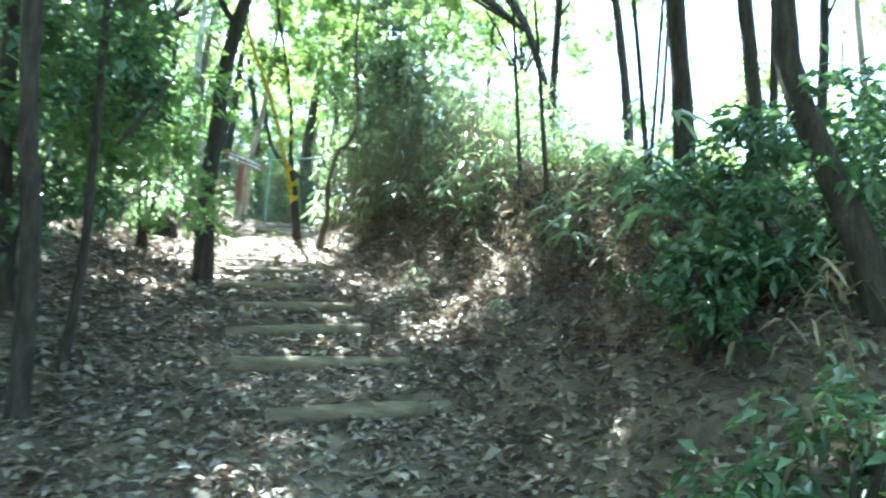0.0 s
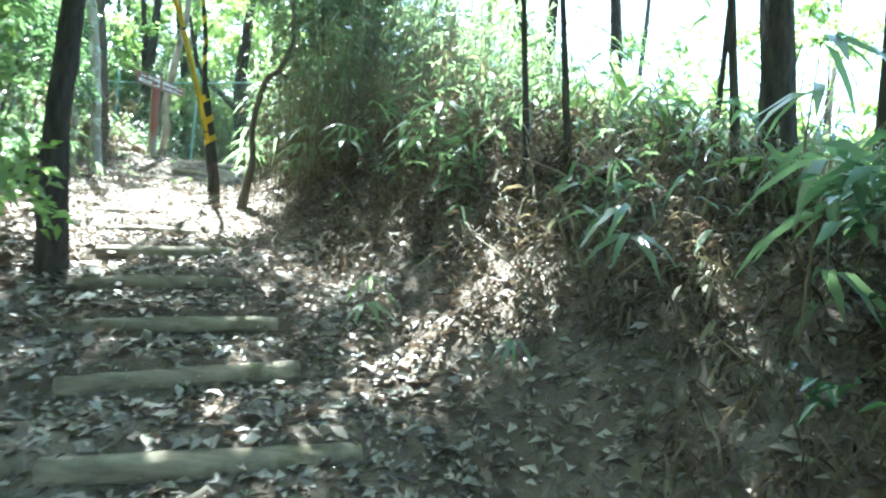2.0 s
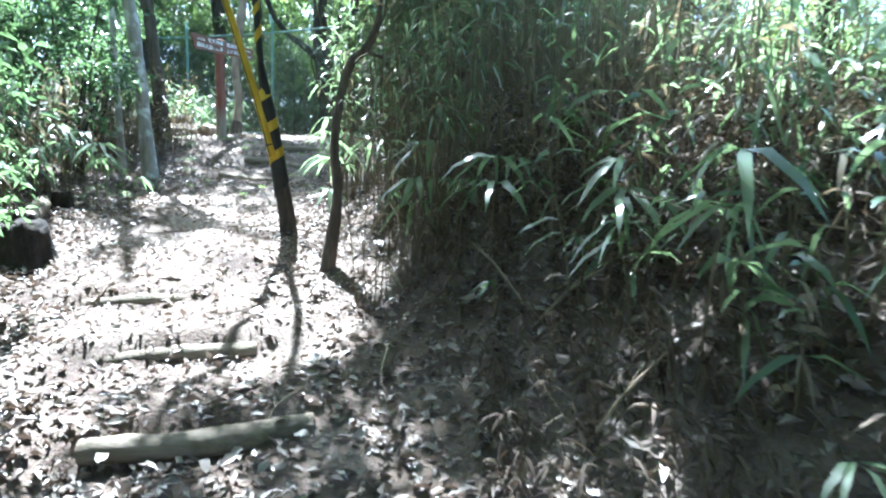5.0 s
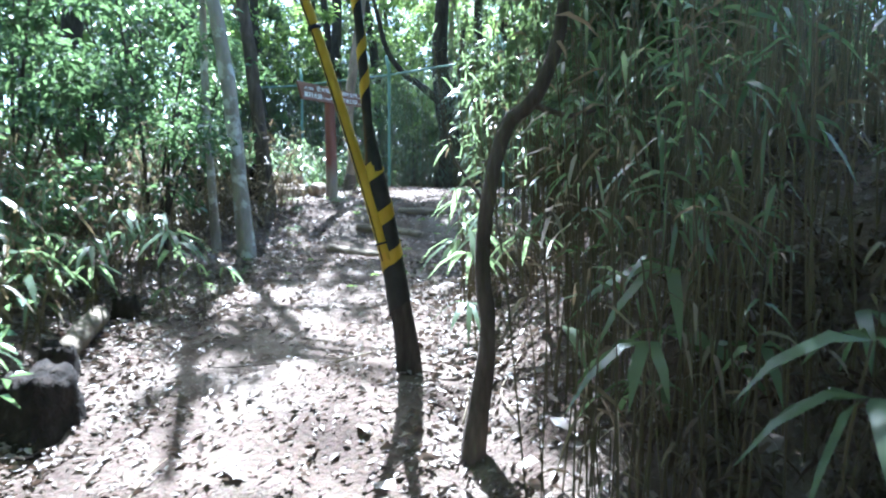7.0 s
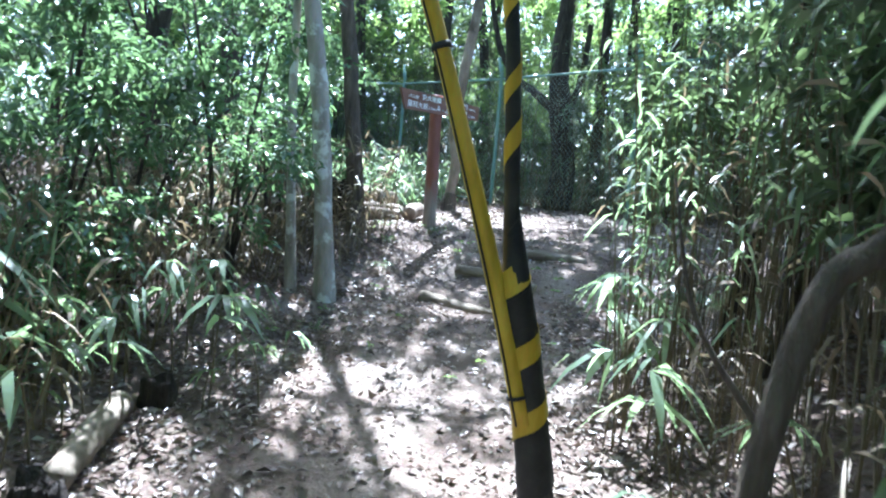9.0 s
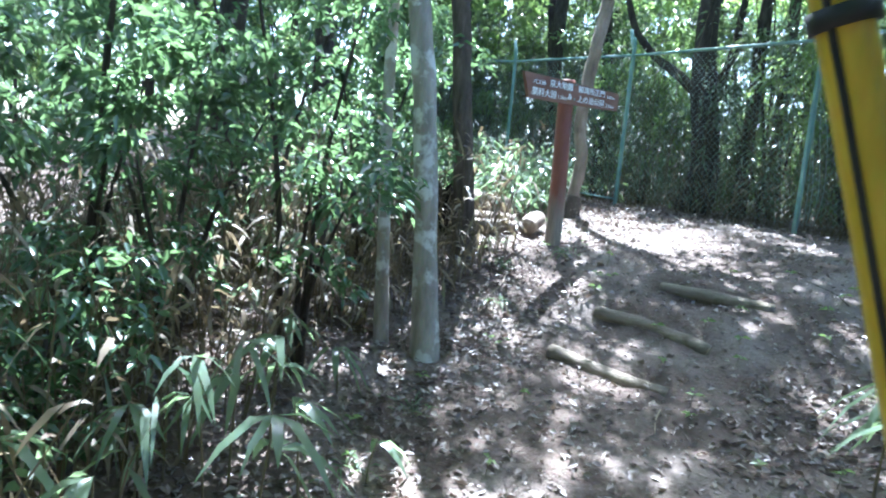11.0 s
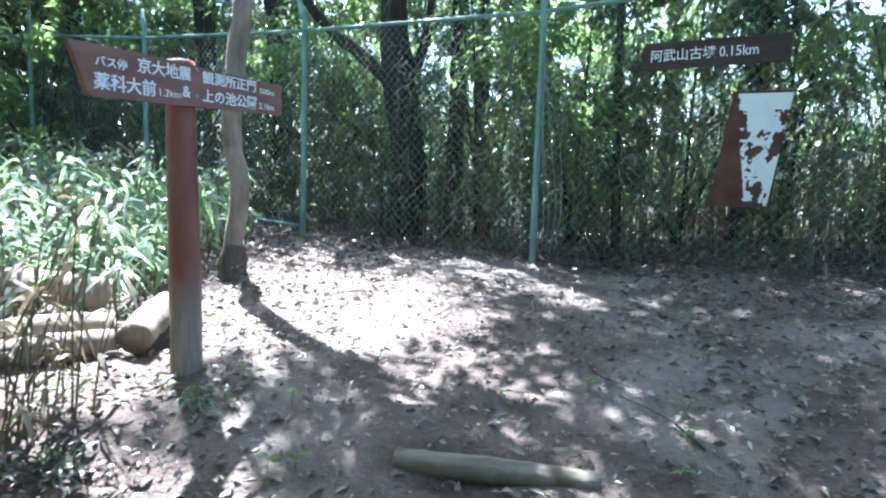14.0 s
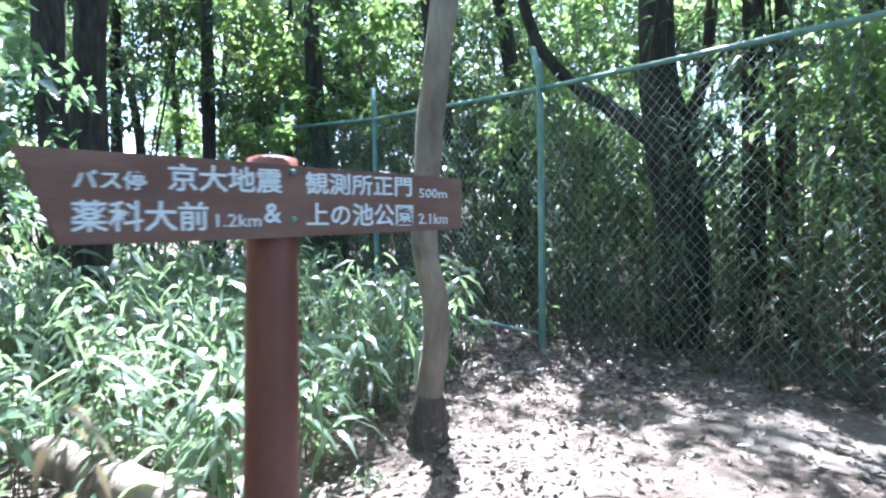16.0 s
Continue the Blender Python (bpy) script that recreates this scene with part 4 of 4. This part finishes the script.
# left of the upper trail
x, y = scatter(750, -6.0, -3.0, 6.4, 12.0, lambda x, y: off_trail(x, y) < -1.35 + 0.2 * np.sin(3 * y) - 0.8 * smooth(8.6, 9.6, y), q)
thicket("trailside_bamboo", "dwarf bamboo stems along the trail edge", x, y, 0.3, 0.9, q, LEAF_BAMBOO, 5, (0.17, 0.024), lean=0.25, top_only=0.4)
x, y = scatter(1500, -6.5, -3.2, 7.5, 12.2, lambda x, y: off_trail(x, y) < -1.35, q)
thicket("dead_undergrowth", "dry tan bamboo stalks under the shrubs", x, y, 0.3, 1.0, q, LEAF_TAN, 7, (0.13, 0.018), lean=0.25, top_only=0.1)
# sunlit bamboo round the sign
x, y = scatter(950, -8.5, -3.9, 12.9, 16.5, lambda x, y: (x < -4.45 - 0.1 * (y - 12.6)) & (y - 16.15 < (x + 4.39) * -0.55 - 0.3), q)
thicket("sunlit_bamboo", "low sunlit dwarf bamboo behind the trail sign", x, y, 0.2, 0.75, q, LEAF_BAMBOO, 9, (0.19, 0.027), lean=0.2, top_only=0.35)
# behind the fence
x, y = scatter(5200, -11, 4.5, 13.2, 22, lambda x, y: (y - 16.15) > (x + 4.39) * -0.548 + 0.15, q)
thicket("fence_bamboo", "dense bamboo and brush behind the wire fence", x, y, 0.6, 3.1, q, LEAF_FENCE, 17, (0.12, 0.022), cane=0.004, top_only=0.12)
x, y = scatter(900, -8, 3.5, 13.2, 18, lambda x, y: ((y - 16.15) > (x + 4.39) * -0.548 + 0.05), q)
thicket("fence_brush", "dry tan brush behind the wire fence", x, y, 0.3, 1.4, q, LEAF_TAN, 7, (0.12, 0.016), lean=0.2, top_only=0.1)


def shrub(x, y, h, size, count, mat, leaf, seed, label, each=150, clump=0.3, lift=0.55, tall=0.5):
    z = gz(x, y)
    at = (x, y, z)
    top = base("shrub", at, label, "shrub", "shrubs")
    r = np.random.default_rng(seed)
    C = crown_points((0, 0, h * lift), (size, size, h * tall), count, r)
    C[:, 2] = np.maximum(C[:, 2], 0.12)
    for k in range(5):
        c = C[k % len(C)]
        bm = bmesh.new()
        tube(bm, [(0.03 * k - 0.06, 0.02, -0.05, 0.018), (c[0] * 0.4, c[1] * 0.4, c[2] * 0.5, 0.012), (*c, 0.005)], 8, 6, 0.05, k)
        part("stem", bm, BARK_DARK, top)
    P, D = clumps(C, clump * (0.7 + 0.6 * r.random(count)), each, r)
    D[:, 2] = D[:, 2] * 0.5 - 0.22
    P[:, 2] = np.maximum(P[:, 2], 0.02)
    L = leaf * (0.7 + 0.6 * r.random(len(P)))
    leaf_object("foliage", P, D, L, L * 0.45, mat, top, r=r)
    return top


# evergreen shrubs beside the lower trail, the upper trail and on the bank
for k, (x, y, h, size, n, leaf) in enumerate([
        (-2.9, 4.4, 2.4, 0.8, 22, 0.07), (-3.4, 5.4, 2.6, 0.9, 24, 0.075), (-3.0, 6.6, 1.8, 0.6, 14, 0.07), (-2.7, 2.8, 1.6, 0.7, 16, 0.07), (-4.2, 6.4, 3.0, 1.1, 26, 0.08),
        (-5.5, 8.2, 2.6, 0.9, 24, 0.075), (-5.2, 9.5, 2.8, 1.0, 26, 0.075), (-4.75, 9.6, 1.5, 0.45, 13, 0.065), (-4.5, 8.8, 0.8, 0.35, 9, 0.06), (-5.4, 10.8, 3.3, 1.1, 28, 0.08), (-6.2, 12.4, 3.2, 1.2, 28, 0.08), (-5.0, 12.0, 2.0, 0.6, 14, 0.07),
        (-4.35, 10.0, 2.3, 0.45, 14, 0.065), (-4.9, 11.3, 2.2, 0.5, 12, 0.065), (-6.6, 9.4, 2.8, 1.2, 26, 0.08), (-5.9, 7.6, 2.6, 1.0, 22, 0.075)]):
    shrub(x, y, h, size, n, LEAF_DARK, leaf, 200 + k, "dense glossy evergreen shrub beside the trail", 120, 0.32, 0.6 if y > 7.9 and h > 1.9 else 0.55, 0.42 if y > 7.9 and h > 1.9 else 0.5)
for k, (x, y, h, size, n, leaf) in enumerate([(1.2, 2.85, 0.65, 0.32, 12, 0.06), (1.55, 2.9, 0.9, 0.5, 16, 0.065), (1.12, 1.75, 0.4, 0.35, 10, 0.06), (2.4, 3.2, 1.0, 0.6, 14, 0.07), (1.95, 3.6, 0.7, 0.4, 8, 0.065)]):
    shrub(x, y, h, size, n, LEAF_DARK, leaf, 300 + k, "dark glossy broadleaf shrub on the shaded bank", 150, 0.28)

for k, (x, y, h, size, n, leaf) in enumerate([(-0.75, 8.9, 2.9, 0.6, 22, 0.07), (-1.15, 9.3, 2.8, 0.5, 20, 0.065), (-1.3, 10.0, 2.2, 0.5, 16, 0.065), (-0.3, 10.4, 2.8, 0.8, 18, 0.075)]):
    shrub(x, y, h, size, n, LEAF_FENCE, leaf, 340 + k, "leafy green shrub crowding the bamboo thicket", 150, 0.3, 0.65)


# bright young growth in the open beyond the ridge
for k, (x, y, h, size, n) in enumerate([(3.9, 8.6, 2.6, 0.7, 11), (4.9, 9.8, 3.0, 0.9, 13), (4.0, 10.8, 2.6, 0.7, 9), (3.4, 6.9, 1.6, 0.6, 8), (0.9, 11.6, 3.4, 0.7, 14), (0.2, 14.6, 4.4, 1.0, 18), (1.5, 14.2, 3.8, 0.9, 14), (5.8, 7.8, 3.0, 0.9, 12)]):
    shrub(x, y, h, size, n, LEAF_SUNNY, 0.1, 420 + k, "bright green young broadleaf growth in open sun", 110, 0.4, 0.6)

fb = np.random.default_rng(71)
for k in range(16):
    x = -9.5 + 0.85 * k
    y = 16.15 - 0.548 * (x + 4.39) + fb.uniform(1.0, 2.4)
    shrub(x, y, fb.uniform(2.6, 4.2), 0.9, 20, LEAF_FENCE if k % 3 else LEAF_LIGHT, 0.085, 360 + k, "dense leafy shrub pressing behind the wire fence", 170, 0.42, 0.6)


# ---- surrounding woods ----
def wood_tree(x, y, h, spread, count, mat, seed, leaf=0.13, each=190):
    r = np.random.default_rng(seed)
    z = float(slope(x, y))
    lean = r.normal() * 0.25
    rad = 0.07 + 0.02 * h / 6 * r.random()
    tree("forest_tree", "tall slender tree of the surrounding woods in leaf",
         [[(x, y, z, rad), (x + lean * 0.3, y, z + h * 0.3, rad * 0.85), (x + lean, y + lean * 0.5, z + h * 0.65, rad * 0.6), (x + lean * 1.3, y + lean, z + h, rad * 0.25)]],
         BARK_DARK if seed % 3 else BARK_TAN, crown_points((x + lean, y + lean * 0.5, z + h * 0.66), (spread, spread, h * 0.36), count, r), mat, leaf, each, 0.6, seed, "forest trees")


w = np.random.default_rng(5)
for k, (x, y, h) in enumerate([(6.4, 9.6, 8), (8.5, 12, 9), (7.6, 7.2, 8), (9.5, 16, 9), (5.4, 17, 9)]):
    wood_tree(x, y, h, 1.2, 9, LEAF_LIGHT, 450 + k, 0.11, 120)
for k, (x, y, h) in enumerate([(-7.4, 20.6, 8), (-9.4, 19.9, 8), (-6.3, 22.4, 9), (-8.6, 23, 9), (-11.0, 21.5, 9), (-10.6, 17.6, 7)]):
    wood_tree(x, y, h, 1.7, 22, LEAF_FENCE, 470 + k, 0.12, 190)
    shrub(x + 0.7, y - 0.3, 4.4, 1.3, 24, LEAF_FENCE, 0.1, 480 + k, "tall dense shrub under the woods behind the fence", 170, 0.5, 0.6)
spots = []
for _ in range(4000):
    x, y = w.uniform(-24, 20), w.uniform(-10, 42)
    d = x - float(trail_x(y))
    fence_side = (y - 16.15) > (x + 4.39) * -0.548 + 1.2
    if -3.6 < d < 3.4 and not fence_side:
        continue
    if not fence_side and -1.5 < d and y > 12 and d < 8:
        continue
    if y > 3 and x > 0.8 + 0.1 * y - 0.35 * max(0, y - 16):       # the open, bright side over the ridge
        continue
    if sunlit_below(x, y, 6.0) or sunlit_below(x, y, 4.0):
        continue
    if any((x - a) ** 2 + (y - b) ** 2 < 2.0 ** 2 for a, b in spots):
        continue
    spots.append((x, y))
spots.sort(key=lambda s: (s[0] + 2) ** 2 + (s[1] - 9) ** 2)
for k, (x, y) in enumerate(spots[:150]):
    wood_tree(x, y, w.uniform(6.5, 10.5), w.uniform(1.4, 2.1), 9 if (x + 3) ** 2 + (y - 10) ** 2 < 100 else 17, LEAF_LIGHT if k % 4 else LEAF_DARK, 500 + k)
for k, (x, y) in enumerate(spots[:110]):
    if (y - 16.15 > (x + 4.39) * -0.548 + 1.0 or x < -5.5) and not sunlit_below(x + 0.8, y + 0.5, 2.0):
        shrub(x + 0.8, y + 0.5, w.uniform(2.0, 3.6), 1.2, 14, LEAF_LIGHT if k % 2 else LEAF_DARK, 0.12, 700 + k, "leafy understorey shrub in the woods", 130, 0.5)


# ---- dwarf bamboo plants beside the trail ----
def bamboo_plant(seed, h, fans, size=1.0):
    r = np.random.default_rng(seed)
    top = base("dwarf_bamboo", (0, 0, 0), "green dwarf bamboo plant with fanned long leaves", "bamboo", "dwarf bamboo plants")
    bend = r.normal(size=2) * 0.18 * h
    bm = bmesh.new()
    part("culm", tube(bm, [(0, 0, -0.04, 0.005), (bend[0] * 0.3, bend[1] * 0.3, h * 0.5, 0.004), (bend[0], bend[1], h, 0.0025)], 8, 6, 0.02, seed), CANE, top)
    for k in range(fans):
        tip = np.array([[bend[0], bend[1], h * (1 - 0.22 * k)]])
        a0 = r.uniform(0, 6.28)
        for j in range(5):
            a = a0 + (j - 2) * 0.62 + 0.15 * r.normal()
            D = np.array([[math.cos(a), math.sin(a), 0.35 * r.random() - 0.12]])
            ob = new("leaf", leaf_data("leaf", tip, D, size * (0.15 + 0.09 * r.random()), size * (0.022 + 0.012 * r.random()), LEAF_BAMBOO, long=True, droop=0.7, r=r))
            ob.parent = top
    return top


PLANTS = [bamboo_plant(900 + k, h, f) for k, (h, f) in enumerate([(0.22, 1), (0.34, 1), (0.46, 2), (0.6, 2)])]
g = np.random.default_rng(31)
places = []
for _ in range(900):
    x, y = g.uniform(-5, 2.2), g.uniform(1.2, 14)
    d = x - float(trail_x(y))
    right = (1.55 < d < 2.8 and 2.9 < y < 6.6 and math.sin(37 * x + 23 * y) > 0.1) or (0.95 < d < 1.6 and 6.6 < y < 10.5)
    left = -2.3 < d < -1.15 and 6.0 < y < 10.5
    sign = -5.4 < x < -4.4 and 12.95 < y < 14
    if (right or left or sign) and all((x - a) ** 2 + (y - b) ** 2 > 0.24 ** 2 for a, b in places):
        places.append((x, y))
places = [(-3.5, 8.85), (-3.62, 9.25), (-3.72, 8.55), (-3.8, 9.0), (-3.55, 9.55), (-3.3, 9.0), (-3.9, 9.4), (-0.2, 4.6), (0.45, 4.3), (0.2, 5.3), (-1.9, 10.2)] + places
for k, (x, y) in enumerate(places[:120]):
    m = Matrix.Translation((x, y, gz(x, y))) @ Matrix.Rotation(g.uniform(0, 6.28), 4, "Z") @ Matrix.Scale(g.uniform(0.8, 1.2), 4)
    proto = PLANTS[k % 4]
    if k < 4:
        proto.matrix_basis = m
    else:
        c = copy_thing(proto, m.normalized())
        c.scale = [g.uniform(0.6, 0.85) if x > -1 and y < 6.7 else g.uniform(0.8, 1.2)] * 3


# taller plants that lean out over the trail's edge
TALL = [bamboo_plant(930 + k, h, f, z) for k, (h, f, z) in enumerate([(0.5, 2, 1.25), (0.7, 3, 1.3), (0.85, 3, 1.35)])]
used = set()
for k, (x, y, which, turn) in enumerate([(1.08, 3.5, 1, 0.4), (-0.15, 6.5, 0, 2.0), (0.1, 5.85, 1, 1.0), (-0.86, 7.3, 2, 3.2), (-1.75, 9.2, 1, 4.0), (-1.5, 8.6, 0, 5.0), (1.3, 3.9, 2, 2.6), (0.72, 4.3, 0, 1.7), (-3.85, 8.55, 0, 0.2),
                                    (-3.5, 8.9, 0, 4.4), (-4.0, 8.1, 1, 3.5), (-3.72, 8.2, 0, 1.2), (-0.5, 6.95, 0, 0.9)]):
    m = Matrix.Translation((x, y, gz(x, y))) @ Matrix.Rotation(turn, 4, "Z")
    if which not in used:
        used.add(which)
        TALL[which].matrix_basis = m
    else:
        copy_thing(TALL[which], m)


# ---- fern, dead canes and fallen twigs ----
def fern(x, y, seed, n, size):
    r = np.random.default_rng(seed)
    top = base("fern", (x, y, gz(x, y)), "green fern with arching feathered fronds on the bank", "fern", "ferns")
    for k in range(n):
        a = 6.28 * k / n + 0.3 * r.normal()
        out = np.array([math.cos(a), math.sin(a), 0])
        t = np.linspace(0.12, 1, 22)
        line = out * (t * size)[:, None] + np.array([0, 0, 1.0]) * (size * (0.9 * t - 0.75 * t * t))[:, None]
        side = np.array([-out[1], out[0], 0.0])
        P, D = np.concatenate([line, line]), np.concatenate([np.tile(side + out * 0.35, (22, 1)), np.tile(-side + out * 0.35, (22, 1))])
        L = np.tile(size * 0.3 * np.sin(np.pi * (0.12 + 0.85 * t)) + 0.01, 2)
        frond = leaf_object("frond", P, D + r.normal(size=P.shape) * 0.06, L, L * 0.2 + 0.006, LEAF_SUNNY, top, droop=0.15, fold=0.1, r=r)


for k, (x, y, size) in enumerate([(1.75, 4.6, 0.5), (1.95, 4.25, 0.4), (2.1, 4.9, 0.45)]):
    fern(x, y, 960 + k, 8, size)
g = np.random.default_rng(97)
for k in range(46):
    x, y = (g.uniform(-0.5, 0.9), g.uniform(5.4, 7.0)) if k < 22 else (g.uniform(0.5, 1.6), g.uniform(3.2, 5.4)) if k < 36 else (g.uniform(-1.3, -0.3), g.uniform(7.2, 8.6))
    if off_trail(x, y) < 1.2:
        continue
    a, long, rise = g.uniform(0, 6.28), g.uniform(0.22, 0.52), g.uniform(0.05, 0.3)
    top = base("dead_cane", (x, y, gz(x, y)), "dry tan bamboo cane fallen aslant over the bank", "cane", "fallen canes")
    ex, ey = long * math.cos(a), long * math.sin(a)
    ez = max(gz(x + ex, y + ey) - gz(x, y), 0) + rise
    bm = bmesh.new()
    part("cane", tube(bm, [(0, 0, -0.03, 0.0055), (ex * 0.5, ey * 0.5, ez * 0.55, 0.005), (ex, ey, ez, 0.003)], 8, 6, 0.08, k), DRY_CANE, top)
    bm = bmesh.new()
    part("twig", tube(bm, [(ex * 0.5, ey * 0.5, ez * 0.55, 0.0028), (ex * 0.7 - ey * 0.2, ey * 0.7 + ex * 0.2, ez * 0.7 + 0.06, 0.0016)], 5, 5, 0.05, k), DRY_CANE, top)
g = np.random.default_rng(98)
for k in range(60):
    x, y = g.uniform(-2.9, 0.9), g.uniform(1.5, 8.5)
    if k > 44:
        x, y = g.uniform(-4.4, -0.6), g.uniform(9.5, 14.2)
    a, long = g.uniform(0, 6.28), g.uniform(0.18, 0.5)
    top = base("fallen_twig", (x, y, gz(x, y)), "thin dead twig lying in the leaf litter", "twig", "fallen twigs")
    rows = [(u * long * math.cos(a) + 0.03 * g.normal(), u * long * math.sin(a) + 0.03 * g.normal(), u) for u in (0, 0.5, 1)]
    rows = [(px, py, gz(x + px, y + py) - gz(x, y) + 0.02, 0.005 - 0.003 * u) for px, py, u in rows]
    bm = bmesh.new()
    part("twig", tube(bm, rows, 8, 6, 0.1, k), BARK_MID if k % 2 else DRY_CANE, top)


# ---- seedlings and grass tufts ----
def seedling(x, y, seed, h, n, size, label, kindname):
    r = np.random.default_rng(seed)
    top = base(kindname, (x, y, gz(x, y)), label, "plant", "small plants")
    bm = bmesh.new()
    part("stem", tube(bm, [(0, 0, -0.02, 0.002), (0.01, 0, h, 0.0015)], 4, 5, 0), CANE, top)
    for k in range(n):
        a = 6.28 * k / n + 0.4 * r.normal()
        D = np.array([[math.cos(a), math.sin(a), 0.3 * r.random()]])
        ob = new("leaf", leaf_data("leaf", np.array([[0.01, 0, h * (0.6 + 0.4 * r.random())]]), D, size * (0.7 + 0.6 * r.random()), size * 0.5, LEAF_LIGHT, droop=0.3, r=r))
        ob.parent = top
    return top


def grass_tuft(x, y, seed, h, n):
    r = np.random.default_rng(seed)
    top = base("grass_tuft", (x, y, gz(x, y)), "tuft of long arching grass blades on bare earth", "grass", "grass tufts")
    P = np.concatenate([r.normal(size=(n, 2)) * 0.05, np.full((n, 1), -0.01)], 1)
    D = r.normal(size=(n, 3)) * (0.7, 0.7, 0.2) + (0, 0, 0.8)
    leaf_object("grass", P, D, h * (0.6 + 0.7 * r.random(n)), 0.008, LEAF_BAMBOO, top, long=True, droop=0.7, r=r)
    half = n // 2
    leaf_object("dry_grass", P[:half], D[:half] * (1.3, 1.3, 0.5), h * (0.5 + 0.6 * r.random(half)), 0.007, LEAF_TAN, top, long=True, droop=0.7, r=r)


g = np.random.default_rng(61)
for k in range(34):
    x, y = g.uniform(-4.3, -1.9), g.uniform(9.6, 12.6)
    seedling(x, y, 1500 + k, g.uniform(0.03, 0.09), 4, 0.045, "tiny green seedling sprouting from bare earth", "seedling")
for k, (x, y) in enumerate([(-1.5, 11.5), (-1.3, 11.35), (-1.65, 11.25), (-1.2, 11.7), (-3.9, 11.5), (-4.1, 11.9), (-3.75, 12.3), (-4.3, 12.35), (-4.05, 13.2), (-3.7, 9.6), (-3.75, 10.2), (-4.4, 13.7)]):
    grass_tuft(x, y, 1600 + k, 0.32 if k < 4 else 0.14, 80 if k < 4 else 46)


# ---- leaf litter ----
def litter(n, x0, x1, y0, y1, keep, r, size, name, label):
    x, y = scatter(n, x0, x1, y0, y1, keep, r)
    P = np.stack([x, y, ground_z(x, y) + r.uniform(0.002, 0.022, len(x))], -1)
    D = r.normal(size=(len(x), 3)) * (1, 1, 0.26)
    L = size * (0.6 + 0.8 * r.random(len(x))) * (0.92 + 0.38 * (1 - smooth(5.5, 7.5, y)))
    ob = leaf_object(name, P, D, L, L * r.uniform(0.35, 0.6, len(x)), LITTER, fold=0.35, droop=0.1, r=r)
    return tagged(ob, label, "leaves", kind="stuff")


g = np.random.default_rng(41)


def sparse_on_trail(x, y):
    d = np.abs(off_trail(x, y))
    worn = (1 - smooth(0.35, 0.9, d)) * (0.25 + 0.55 * smooth(5, 7, y)) + 0.65 * smooth(11.0, 12.4, y) * (1 - smooth(2.2, 3.5, d)) * (y < 15)
    return g.random(len(x)) > np.clip(worn, 0, 0.9)


litter(150000, -6, 3.5, -1.5, 17.5, sparse_on_trail, g, 0.049, "leaf_litter", "brown dead leaves covering the forest floor")
litter(42000, -5, 2.5, 0, 15.5, lambda x, y: g.random(len(x)) > 0.3 * (y > 12), g, 0.03, "leaf_crumbs", "small crumbled dead leaves and bits")
litter(30000, -22, 16, -9, 34, lambda x, y: (np.abs(x + 1.2) > 4.5) | (np.abs(y - 8) > 9), g, 0.12, "far_litter", "brown dead leaves under the woods")
# single large leaves beside the steps
one = leaf_data("dead_leaf", np.zeros((1, 3)), np.array([[1.0, 0, 0.1]]), 0.095, 0.045, LITTER, fold=0.35, droop=0.15, long=True)
for k in range(260):
    x, y = g.uniform(-2.4, 1.0), g.uniform(2.0, 8.0)
    ob = new("dead_leaf", one)
    ob.parent = ground
    ob.matrix_basis = Matrix.Translation((x, y, gz(x, y) + 0.025)) @ Euler((g.normal() * 0.25, g.normal() * 0.25, g.uniform(0, 6.28))).to_matrix().to_4x4() @ Matrix.Scale(g.uniform(0.7, 1.3), 4)
